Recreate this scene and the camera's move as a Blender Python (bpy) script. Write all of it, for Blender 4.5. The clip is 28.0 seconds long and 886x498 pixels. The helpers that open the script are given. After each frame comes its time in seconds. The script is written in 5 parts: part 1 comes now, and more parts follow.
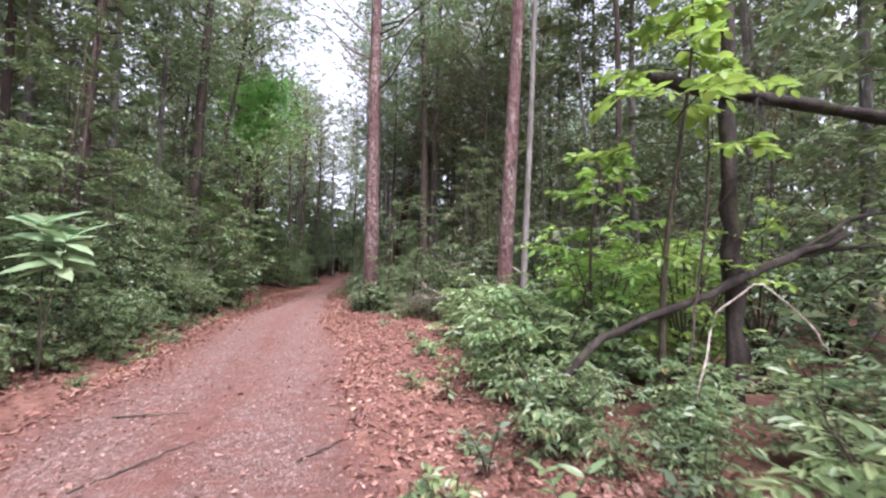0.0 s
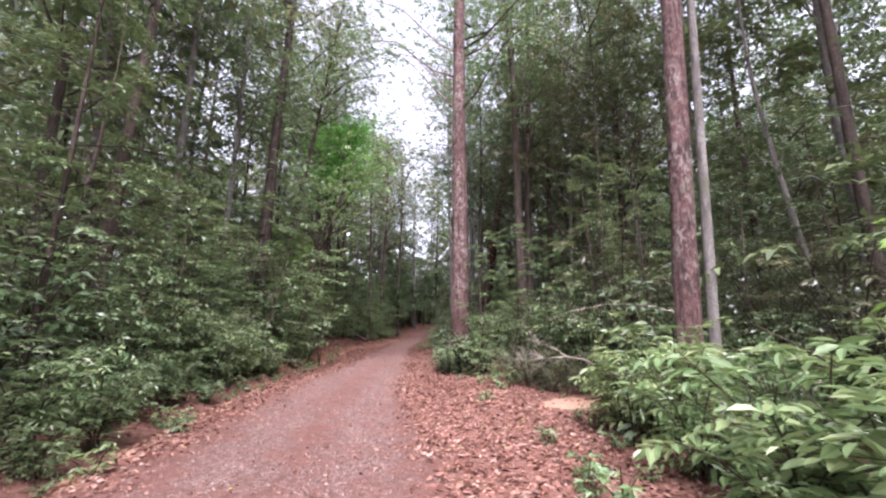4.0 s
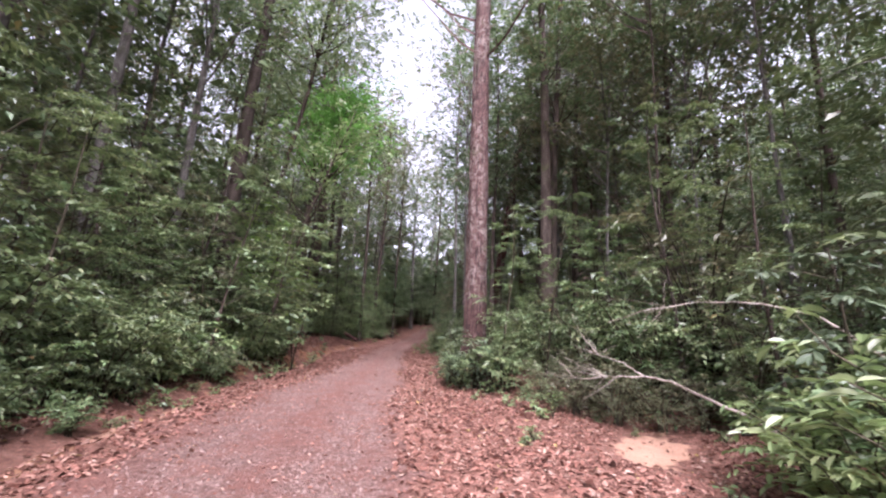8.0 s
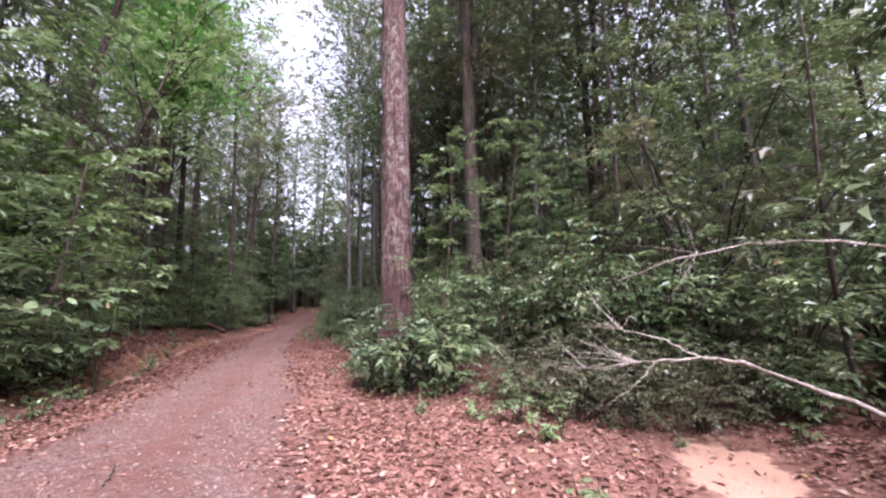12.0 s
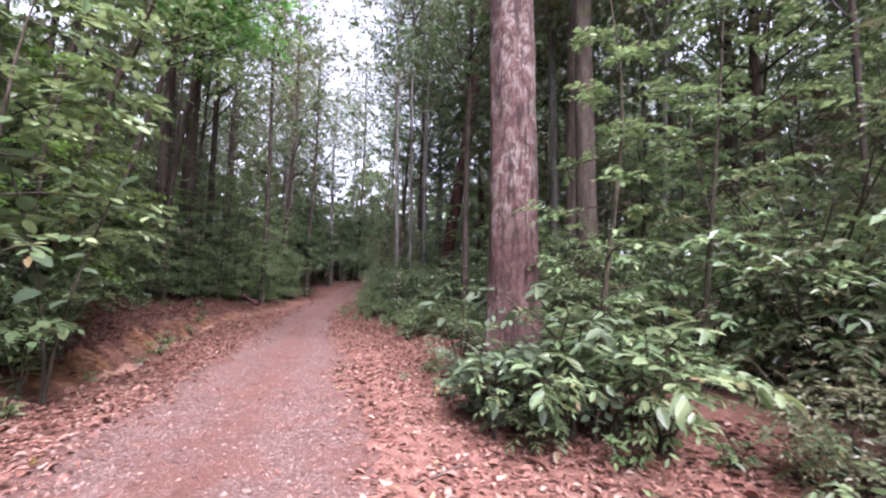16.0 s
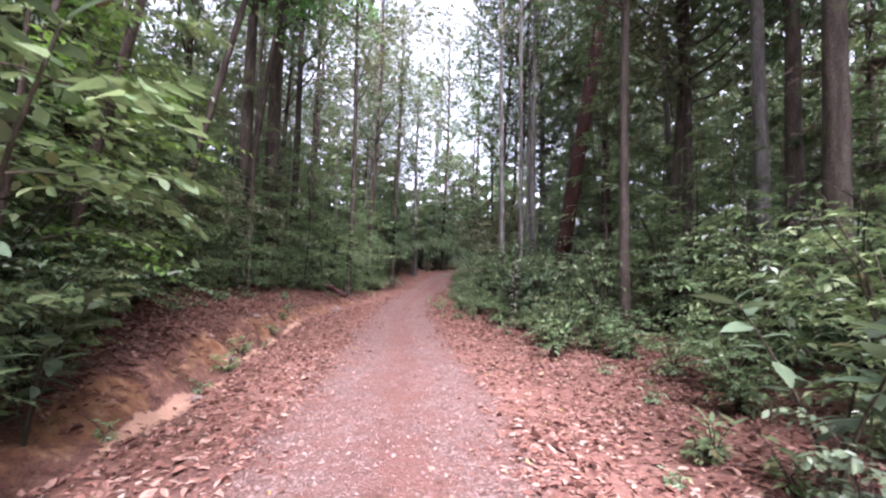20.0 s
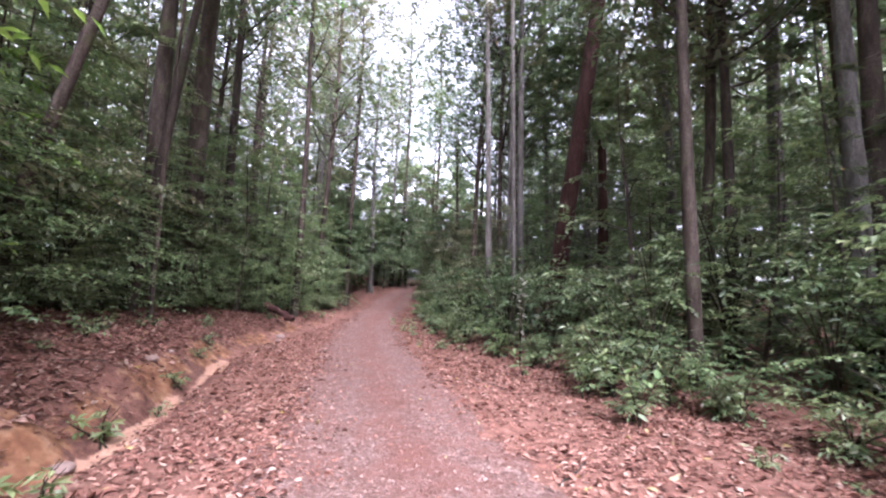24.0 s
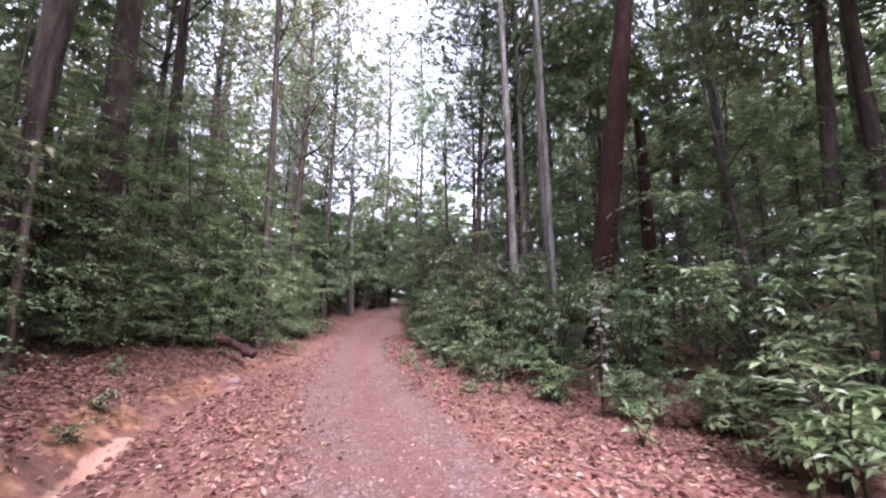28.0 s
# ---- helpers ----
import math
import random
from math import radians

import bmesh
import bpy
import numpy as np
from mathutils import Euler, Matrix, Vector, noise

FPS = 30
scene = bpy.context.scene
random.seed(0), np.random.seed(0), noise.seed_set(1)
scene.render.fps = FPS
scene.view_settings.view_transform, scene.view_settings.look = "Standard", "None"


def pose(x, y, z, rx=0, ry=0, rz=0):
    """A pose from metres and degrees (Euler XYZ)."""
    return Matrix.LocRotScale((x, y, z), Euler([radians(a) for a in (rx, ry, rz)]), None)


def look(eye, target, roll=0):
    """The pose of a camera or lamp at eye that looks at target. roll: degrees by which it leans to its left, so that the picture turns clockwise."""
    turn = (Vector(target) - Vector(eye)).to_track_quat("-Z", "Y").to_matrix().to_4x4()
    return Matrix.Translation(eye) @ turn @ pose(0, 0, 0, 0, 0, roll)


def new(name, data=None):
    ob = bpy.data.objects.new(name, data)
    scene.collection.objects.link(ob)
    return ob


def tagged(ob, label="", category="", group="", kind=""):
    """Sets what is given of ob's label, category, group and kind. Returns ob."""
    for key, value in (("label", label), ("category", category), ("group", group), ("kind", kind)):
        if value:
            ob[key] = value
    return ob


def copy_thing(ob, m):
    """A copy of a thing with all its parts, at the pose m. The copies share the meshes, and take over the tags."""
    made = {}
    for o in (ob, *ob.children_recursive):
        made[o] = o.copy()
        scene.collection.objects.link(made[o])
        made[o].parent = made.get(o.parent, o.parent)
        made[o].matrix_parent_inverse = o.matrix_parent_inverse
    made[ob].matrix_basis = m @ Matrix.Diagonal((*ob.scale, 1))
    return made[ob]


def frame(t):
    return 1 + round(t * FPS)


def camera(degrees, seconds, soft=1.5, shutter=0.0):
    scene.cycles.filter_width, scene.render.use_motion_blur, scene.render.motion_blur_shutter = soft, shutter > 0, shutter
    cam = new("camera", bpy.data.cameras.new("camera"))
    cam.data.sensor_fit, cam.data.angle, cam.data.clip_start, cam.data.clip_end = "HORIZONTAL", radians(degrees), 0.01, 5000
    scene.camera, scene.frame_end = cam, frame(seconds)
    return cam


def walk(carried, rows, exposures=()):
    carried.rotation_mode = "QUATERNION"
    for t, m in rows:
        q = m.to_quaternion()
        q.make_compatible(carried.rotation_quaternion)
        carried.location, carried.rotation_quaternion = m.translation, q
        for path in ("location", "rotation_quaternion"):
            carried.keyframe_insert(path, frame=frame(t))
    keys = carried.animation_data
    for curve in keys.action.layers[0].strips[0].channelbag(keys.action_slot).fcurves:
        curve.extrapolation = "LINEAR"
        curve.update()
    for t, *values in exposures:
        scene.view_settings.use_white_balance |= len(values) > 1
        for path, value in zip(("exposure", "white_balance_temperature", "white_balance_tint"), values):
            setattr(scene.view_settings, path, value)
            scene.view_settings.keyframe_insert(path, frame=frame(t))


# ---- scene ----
cam = camera(95.2, 28.0, soft=2.2, shutter=0.4)
METRES, EYE, TILT, LEAN, TURN = 24.194, 1.5, 0.0, 0.0, 0.0
ROWS = [
    (0.0, 0.0, 0.0, 0.0, -0.05, 3.93, -0.68),
    (0.5, -0.0033, 0.0194, -0.0001, 1.14, 6.16, -0.43),
    (1.0, -0.0055, 0.0402, -0.0011, 5.98, 7.39, -1.16),
    (1.5, -0.0106, 0.0568, -0.0007, 8.17, 8.23, -3.38),
    (2.0, -0.0178, 0.0749, 0.0007, 8.95, 9.88, -4.52),
    (2.5, -0.0241, 0.0953, 0.0015, 12.51, 11.81, -5.79),
    (3.0, -0.0302, 0.1133, 0.001, 12.54, 12.54, -3.96),
    (3.5, -0.0341, 0.1322, 0.0002, 11.74, 11.74, -1.63),
    (5.5, -0.0555, 0.2005, -0.0048, 10.69, 10.27, 0.87),
    (6.0, -0.0596, 0.2183, -0.0054, 8.04, 9.53, 0.15),
    (6.5, -0.0631, 0.2344, -0.0047, 6.25, 9.7, -1.94),
    (7.0, -0.0709, 0.2488, -0.0051, 5.21, 10.01, -1.33),
    (7.5, -0.0764, 0.2648, -0.0054, 8.26, 11.84, -2.38),
    (8.0, -0.0824, 0.2807, -0.005, 10.54, 11.48, -2.79),
    (8.5, -0.089, 0.2977, -0.0059, 10.03, 9.65, -1.87),
    (9.0, -0.0935, 0.3156, -0.0071, 9.63, 8.29, -1.31),
    (9.5, -0.0999, 0.3319, -0.0068, 6.8, 9.19, -0.95),
    (10.0, -0.1044, 0.3492, -0.0065, 2.19, 9.2, -0.64),
    (10.5, -0.1096, 0.3672, -0.0057, -1.38, 7.75, 0.02),
    (11.0, -0.1166, 0.3834, -0.0051, -5.45, 8.23, 2.52),
    (11.5, -0.1226, 0.4011, -0.0058, -4.82, 8.78, 1.55),
    (13.5, -0.1504, 0.462, -0.0049, -8.09, 6.84, -0.06),
    (14.0, -0.1563, 0.479, -0.0046, -7.47, 5.82, 1.05),
    (14.5, -0.1604, 0.497, -0.0043, -4.81, 4.9, -0.43),
    (15.0, -0.1659, 0.5142, -0.0045, -5.25, 5.1, -0.77),
    (15.5, -0.171, 0.5333, -0.0042, -3.59, 6.15, -0.58),
    (16.0, -0.1786, 0.5515, -0.0041, -1.37, 5.67, -1.37),
    (16.5, -0.1852, 0.5696, -0.0026, -2.97, 5.46, -0.32),
    (17.0, -0.1907, 0.5891, -0.0026, 0.63, 4.91, 0.48),
    (17.5, -0.1971, 0.6067, -0.0033, -0.06, 4.22, 1.04),
    (18.0, -0.2047, 0.6238, -0.0034, 1.72, 3.33, 1.22),
    (18.5, -0.2142, 0.6391, -0.0025, 5.17, 3.06, -0.14),
    (19.0, -0.2259, 0.6529, -0.0022, 4.35, 3.03, 0.53),
    (19.5, -0.2356, 0.6683, -0.0015, 7.63, 5.7, -0.46),
    (20.0, -0.2463, 0.6822, -0.002, 8.76, 3.9, -2.03),
    (20.5, -0.2551, 0.6956, -0.0021, 6.29, 1.79, -1.45),
    (21.0, -0.2623, 0.7096, -0.0016, 7.26, 2.91, -0.6),
    (21.5, -0.2699, 0.7218, -0.002, 3.49, 4.28, -0.38),
    (23.5, -0.2933, 0.7815, -0.0012, 0.26, 6.71, -3.46),
    (24.0, -0.301, 0.7981, -0.0008, 1.36, 6.47, -2.14),
    (24.5, -0.3074, 0.8142, -0.0014, 1.4, 4.38, -0.49),
    (25.0, -0.3132, 0.8309, -0.0013, 3.65, 4.16, -0.21),
    (25.5, -0.3199, 0.8472, -0.0018, 0.72, 3.79, 1.65),
    (26.0, -0.3232, 0.864, -0.0018, 0.26, 5.23, 3.08),
    (26.5, -0.3268, 0.8798, -0.0016, -1.04, 5.14, 0.2),
    (27.0, -0.3311, 0.8958, -0.0014, -4.06, 6.29, 0.89),
    (27.5, -0.3362, 0.914, -0.0018, -1.86, 9.53, -1.1),
    (28.0, -0.3443, 0.9309, -0.0026, -2.06, 9.45, -0.22),
]
walk(cam, [(t, pose(0, 0, EYE, TILT, LEAN, TURN) @ pose(METRES * x, METRES * y, METRES * z, 90 + pitch, roll, yaw)) for t, x, y, z, yaw, pitch, roll in ROWS],
     exposures=[(0.0, 2.22, 5850, 26), (6.0, 2.27, 5980, 30), (11.0, 2.27, 5830, 32), (14.0, 2.42, 5750, 32), (18.0, 2.72, 5720, 28), (21.0, 2.98, 5660, 30), (24.0, 3.02, 5680, 31), (28.0, 3.12, 5650, 35)])

# ---- light: a bright overcast sky over the forest ----
world = bpy.data.worlds.new("overcast_sky")
scene.world = world
world.use_nodes = True
wn, wl = world.node_tree.nodes, world.node_tree.links
wn.clear()
sky = wn.new("ShaderNodeTexSky")
sky.sky_type, sky.sun_disc = "NISHITA", False
sky.sun_elevation, sky.sun_rotation = radians(54), radians(160)
sky.air_density, sky.dust_density, sky.ozone_density = 1.0, 4.0, 1.0
pale = wn.new("ShaderNodeHueSaturation")
pale.inputs["Saturation"].default_value = 0.22
back = wn.new("ShaderNodeBackground")
back.inputs["Strength"].default_value = 0.13
wout = wn.new("ShaderNodeOutputWorld")
wl.new(sky.outputs[0], pale.inputs["Color"])
wl.new(pale.outputs[0], back.inputs["Color"])
wl.new(back.outputs[0], wout.inputs["Surface"])
sun = new("sun", bpy.data.lights.new("sun", "SUN"))
sun.data.energy, sun.data.angle, sun.data.color = 2.2, radians(30), (1.0, 0.96, 0.92)
sun.matrix_world = look((5.4, -14.8, 21.7), (0, 0, 0))


# ---- materials ----
class Mat:
    """A node material and short ways to add nodes to it."""

    def __init__(self, name, rough=0.8, spec=0.3):
        self.m = bpy.data.materials.new(name)
        self.m.use_nodes = True
        self.n, self.l = self.m.node_tree.nodes, self.m.node_tree.links
        self.b = self.n["Principled BSDF"]
        self.out = self.n["Material Output"]
        self.b.inputs["Roughness"].default_value = rough
        self.b.inputs["Specular IOR Level"].default_value = spec
        self.co = self.n.new("ShaderNodeTexCoord").outputs["Object"]

    def put(self, value, socket):
        if isinstance(value, bpy.types.NodeSocket):
            self.l.new(value, socket)
        elif isinstance(value, (tuple, list)) and len(value) == 3 and socket.type == "RGBA":
            socket.default_value = (*value, 1)
        else:
            socket.default_value = value

    def noise(self, scale, detail=4, rough=0.55, co=None, stretch=None, dist=0.0):
        node = self.n.new("ShaderNodeTexNoise")
        node.inputs["Scale"].default_value, node.inputs["Detail"].default_value = scale, detail
        node.inputs["Roughness"].default_value, node.inputs["Distortion"].default_value = rough, dist
        co = co or self.co
        if stretch:
            mp = self.n.new("ShaderNodeMapping")
            mp.inputs["Scale"].default_value = stretch
            self.l.new(co, mp.inputs["Vector"])
            co = mp.outputs[0]
        self.l.new(co, node.inputs["Vector"])
        return node.outputs["Fac"]

    def cells(self, scale, feature="F1", what="Distance", stretch=None):
        node = self.n.new("ShaderNodeTexVoronoi")
        node.feature = feature
        node.inputs["Scale"].default_value = scale
        co = self.co
        if stretch:
            mp = self.n.new("ShaderNodeMapping")
            mp.inputs["Scale"].default_value = stretch
            self.l.new(co, mp.inputs["Vector"])
            co = mp.outputs[0]
        self.l.new(co, node.inputs["Vector"])
        return node.outputs[what]

    def ramp(self, fac, stops):
        node = self.n.new("ShaderNodeValToRGB")
        e = node.color_ramp.elements
        while len(e) < len(stops):
            e.new(0.5)
        for k, (p, c) in enumerate(stops):
            e[k].position = p
            e[k].color = (*c, 1) if isinstance(c, (tuple, list)) else (c, c, c, 1)
        self.l.new(fac, node.inputs["Fac"])
        return node.outputs["Color"]

    def mix(self, fac, a, b, how="MIX"):
        node = self.n.new("ShaderNodeMix")
        node.data_type, node.blend_type = "RGBA", how
        self.put(fac, node.inputs["Factor"])
        self.put(a, node.inputs["A"])
        self.put(b, node.inputs["B"])
        return node.outputs["Result"]

    def math(self, op, a, b=0.5, clamp=False):
        node = self.n.new("ShaderNodeMath")
        node.operation, node.use_clamp = op, clamp
        self.put(a, node.inputs[0])
        self.put(b, node.inputs[1])
        return node.outputs[0]

    def attr(self, name):
        node = self.n.new("ShaderNodeAttribute")
        node.attribute_name = name
        return node.outputs["Fac"]

    def island(self):
        return self.n.new("ShaderNodeNewGeometry").outputs["Random Per Island"]

    def chance(self):
        return self.n.new("ShaderNodeObjectInfo").outputs["Random"]

    def bump(self, height, strength=0.5, distance=0.02):
        node = self.n.new("ShaderNodeBump")
        node.inputs["Strength"].default_value, node.inputs["Distance"].default_value = strength, distance
        self.l.new(height, node.inputs["Height"])
        self.l.new(node.outputs[0], self.b.inputs["Normal"])

    def colour(self, c):
        self.put(c, self.b.inputs["Base Color"])
        return self.m


def leaf_material(name, dark, mid, light, rough=0.36, through_light=0.33, old=(0.16, 0.10, 0.04), share=0.985):
    k = Mat(name, rough, 0.5)
    dark, mid, light = ((c[0] * 1.04, c[1] * 0.94, c[2] * 1.02) for c in (dark, mid, light))
    c = k.ramp(k.island(), [(0.0, dark), (0.5, mid), (0.93, light), (share, light), (min(share + 0.008, 1.0), old)])
    hs = k.n.new("ShaderNodeHueSaturation")
    k.put(k.math("MULTIPLY_ADD", k.chance(), 0.05), hs.inputs["Hue"])
    hs.inputs["Hue"].links[0].from_node.inputs[2].default_value = 0.475
    v = k.math("MULTIPLY_ADD", k.noise(1.3, 2), 0.9)
    v.node.inputs[2].default_value = 0.55
    k.put(v, hs.inputs["Value"])
    k.put(c, hs.inputs["Color"])
    c = k.mix(k.ramp(k.noise(40, 3), [(0.42, 0.0), (0.75, 0.35)]), hs.outputs[0], light)
    k.colour(c)
    tr = k.n.new("ShaderNodeBsdfTranslucent")
    k.put(k.mix(0.5, c, (light[0] * 1.3, light[1] * 1.4, light[2]), "MIX"), tr.inputs["Color"])
    mx = k.n.new("ShaderNodeMixShader")
    mx.inputs[0].default_value = through_light
    k.l.new(k.b.outputs[0], mx.inputs[1])
    k.l.new(tr.outputs[0], mx.inputs[2])
    k.l.new(mx.outputs[0], k.out.inputs["Surface"])
    return k.m


def bark_material(name, dark, mid, light, flake=0.5, moss=0.0, scale=1.0):
    k = Mat(name, 0.85, 0.2)
    grain = k.noise(9 * scale, 6, 0.65, stretch=(1, 1, 0.22), dist=0.4)
    plate = k.noise(3.2 * scale, 3, 0.5, stretch=(1.4, 1.4, 0.35))
    fine = k.noise(55, 4, 0.7, stretch=(1, 1, 0.35))
    c = k.ramp(grain, [(0.3, dark), (0.52, mid), (0.75, light)])
    c = k.mix(k.ramp(plate, [(0.5, 0.0), (0.62, flake)]), c, light)
    c = k.mix(k.ramp(fine, [(0.38, 0.75), (0.55, 0.0)]), c, dark)
    if moss:
        c = k.mix(k.ramp(k.noise(2.1, 5, 0.6), [(0.56, 0.0), (0.66, moss)]), c, (0.07, 0.08, 0.03))
    hs = k.n.new("ShaderNodeHueSaturation")
    v = k.math("MULTIPLY_ADD", k.chance(), 0.5)
    v.node.inputs[2].default_value = 0.75
    k.put(v, hs.inputs["Value"])
    k.put(c, hs.inputs["Color"])
    h = k.math("ADD", grain, k.math("MULTIPLY", fine, 0.4))
    k.bump(h, 0.8, 0.03)
    return k.colour(hs.outputs[0])


LEAF_SHRUB = leaf_material("shrub_leaves", (0.055, 0.108, 0.041), (0.110, 0.191, 0.076), (0.214, 0.296, 0.131))
LEAF_FRESH = leaf_material("fresh_leaves", (0.082, 0.160, 0.055), (0.140, 0.240, 0.090), (0.230, 0.325, 0.140), through_light=0.38)
LEAF_DARK = leaf_material("shade_leaves", (0.048, 0.092, 0.042), (0.090, 0.156, 0.068), (0.172, 0.247, 0.112))
LEAF_CROWN = leaf_material("crown_leaves", (0.049, 0.089, 0.041), (0.089, 0.144, 0.061), (0.152, 0.218, 0.089), through_light=0.2)
LEAF_OLIVE = leaf_material("olive_leaves", (0.051, 0.073, 0.033), (0.096, 0.122, 0.057), (0.176, 0.185, 0.098))
LEAF_BROWN = leaf_material("browned_leaves", (0.069, 0.067, 0.044), (0.127, 0.109, 0.076), (0.213, 0.167, 0.121))
LEAF_YELLOW = leaf_material("yellow_green_leaves", (0.105, 0.225, 0.045), (0.165, 0.315, 0.060), (0.255, 0.415, 0.090), through_light=0.42)
LEAF_PALE = leaf_material("pale_green_leaves", (0.070, 0.120, 0.050), (0.108, 0.175, 0.074), (0.180, 0.250, 0.110), rough=0.42)
# back-light is put into this leaf colour: stronger, brighter green
LEAF_BACKLIT = leaf_material("backlit_green_leaves", (0.066, 0.205, 0.038), (0.100, 0.285, 0.053), (0.155, 0.370, 0.080), through_light=0.52)
LEAF_BIG = leaf_material("broad_pale_leaves", (0.050, 0.086, 0.045), (0.075, 0.122, 0.062), (0.102, 0.153, 0.077), rough=0.5, through_light=0.25)
LEAF_MINT = leaf_material("mint_green_leaves", (0.13, 0.22, 0.11), (0.19, 0.31, 0.15), (0.25, 0.38, 0.19), rough=0.45, through_light=0.3)
LEAF_WHITE = leaf_material("whitish_leaves", (0.20, 0.24, 0.18), (0.30, 0.34, 0.27), (0.42, 0.45, 0.38), rough=0.4)
def plated_bark():
    k = Mat("flaking_red_bark", 0.85, 0.25)
    grain = k.noise(30, 7, 0.72, stretch=(1, 1, 0.5), dist=0.8)
    mottle = k.noise(6, 6, 0.7, stretch=(1, 1, 0.55), dist=1.2)
    furrow = k.noise(13, 4, 0.6, stretch=(1.3, 1.3, 0.16), dist=0.5)
    big = k.noise(1.3, 4, 0.6, stretch=(1, 1, 0.6))
    c = k.ramp(k.math("ADD", k.math("MULTIPLY", grain, 0.45), k.math("MULTIPLY", mottle, 0.55)), [(0.36, (0.026, 0.013, 0.011)), (0.49, (0.078, 0.040, 0.035)), (0.62, (0.145, 0.088, 0.078))])
    pale = k.math("MULTIPLY", k.ramp(k.noise(8, 7, 0.75, stretch=(1, 1, 0.7), dist=0.7), [(0.48, 0.0), (0.58, 0.8)]), k.ramp(big, [(0.44, 0.1), (0.56, 1.0)]))
    c = k.mix(pale, c, (0.25, 0.21, 0.185))
    c = k.mix(k.ramp(furrow, [(0.40, 0.75), (0.47, 0.0)]), c, (0.022, 0.013, 0.012))
    c = k.mix(k.ramp(k.noise(2.3, 5, 0.6), [(0.58, 0.0), (0.68, 0.4)]), c, (0.055, 0.058, 0.026))
    k.bump(k.math("ADD", k.math("MULTIPLY", furrow, 1.4), k.math("ADD", grain, mottle)), 0.9, 0.03)
    return k.colour(c)


BARK_RED = plated_bark()
BARK_DARKRED = bark_material("dark_red_bark", (0.022, 0.009, 0.007), (0.054, 0.022, 0.018), (0.094, 0.047, 0.040), 0.3)
BARK_BLACK = bark_material("rotten_black_bark", (0.012, 0.010, 0.008), (0.032, 0.025, 0.020), (0.075, 0.062, 0.050), 0.4, 0.4)
BARK_GREY = bark_material("grey_bark", (0.061, 0.054, 0.047), (0.137, 0.126, 0.112), (0.245, 0.230, 0.209), 0.5, 0.3)
BARK_BROWN = bark_material("brown_bark", (0.025, 0.019, 0.014), (0.068, 0.050, 0.040), (0.130, 0.104, 0.086), 0.4, 0.5)
BARK_PALE = bark_material("pale_dead_wood", (0.16, 0.13, 0.10), (0.36, 0.31, 0.26), (0.55, 0.50, 0.44), 0.5)
STEM = bark_material("green_brown_stems", (0.024, 0.020, 0.012), (0.054, 0.046, 0.028), (0.096, 0.081, 0.056), 0.3, scale=3)


def ground_material():
    k = Mat("forest_soil", 0.92, 0.15)
    big, mid, fine = k.noise(0.8, 4), k.noise(6, 5, 0.65), k.noise(45, 5, 0.7)
    c = k.ramp(mid, [(0.3, (0.055, 0.027, 0.020)), (0.5, (0.180, 0.090, 0.066)), (0.72, (0.265, 0.155, 0.118))])
    c = k.mix(k.ramp(k.cells(26, what="Color"), [(0.15, 0.5), (0.6, 0.0)]), c, (0.21, 0.092, 0.067))
    c = k.mix(k.ramp(fine, [(0.38, 0.6), (0.52, 0.0)]), c, (0.05, 0.027, 0.02))
    clay = k.ramp(k.noise(6, 4, 0.55), [(0.33, (0.115, 0.048, 0.026)), (0.46, (0.175, 0.082, 0.043)), (0.58, (0.25, 0.130, 0.070)), (0.72, (0.33, 0.205, 0.130))])
    clay = k.mix(k.ramp(k.noise(3.1, 4, 0.6), [(0.56, 0.0), (0.7, 0.4)]), clay, (0.085, 0.085, 0.035))
    edge = k.math("ADD", k.attr("clay"), k.math("MULTIPLY", k.math("SUBTRACT", mid, 0.5), 1.6))
    c = k.mix(k.ramp(edge, [(0.42, 0.0), (0.62, 1.0)]), c, clay)
    sand = k.ramp(k.noise(60, 4), [(0.3, (0.33, 0.18, 0.115)), (0.7, (0.47, 0.30, 0.215))])
    edge = k.math("ADD", k.attr("sand"), k.math("MULTIPLY", k.math("SUBTRACT", mid, 0.5), 0.7))
    c = k.mix(k.ramp(edge, [(0.45, 0.0), (0.6, 1.0)]), c, sand)
    c = k.mix(k.ramp(big, [(0.35, 0.3), (0.6, 0.0)]), c, (0.06, 0.035, 0.025))
    k.bump(k.math("ADD", mid, k.math("MULTIPLY", fine, 0.3)), 0.6, 0.04)
    return k.colour(c)


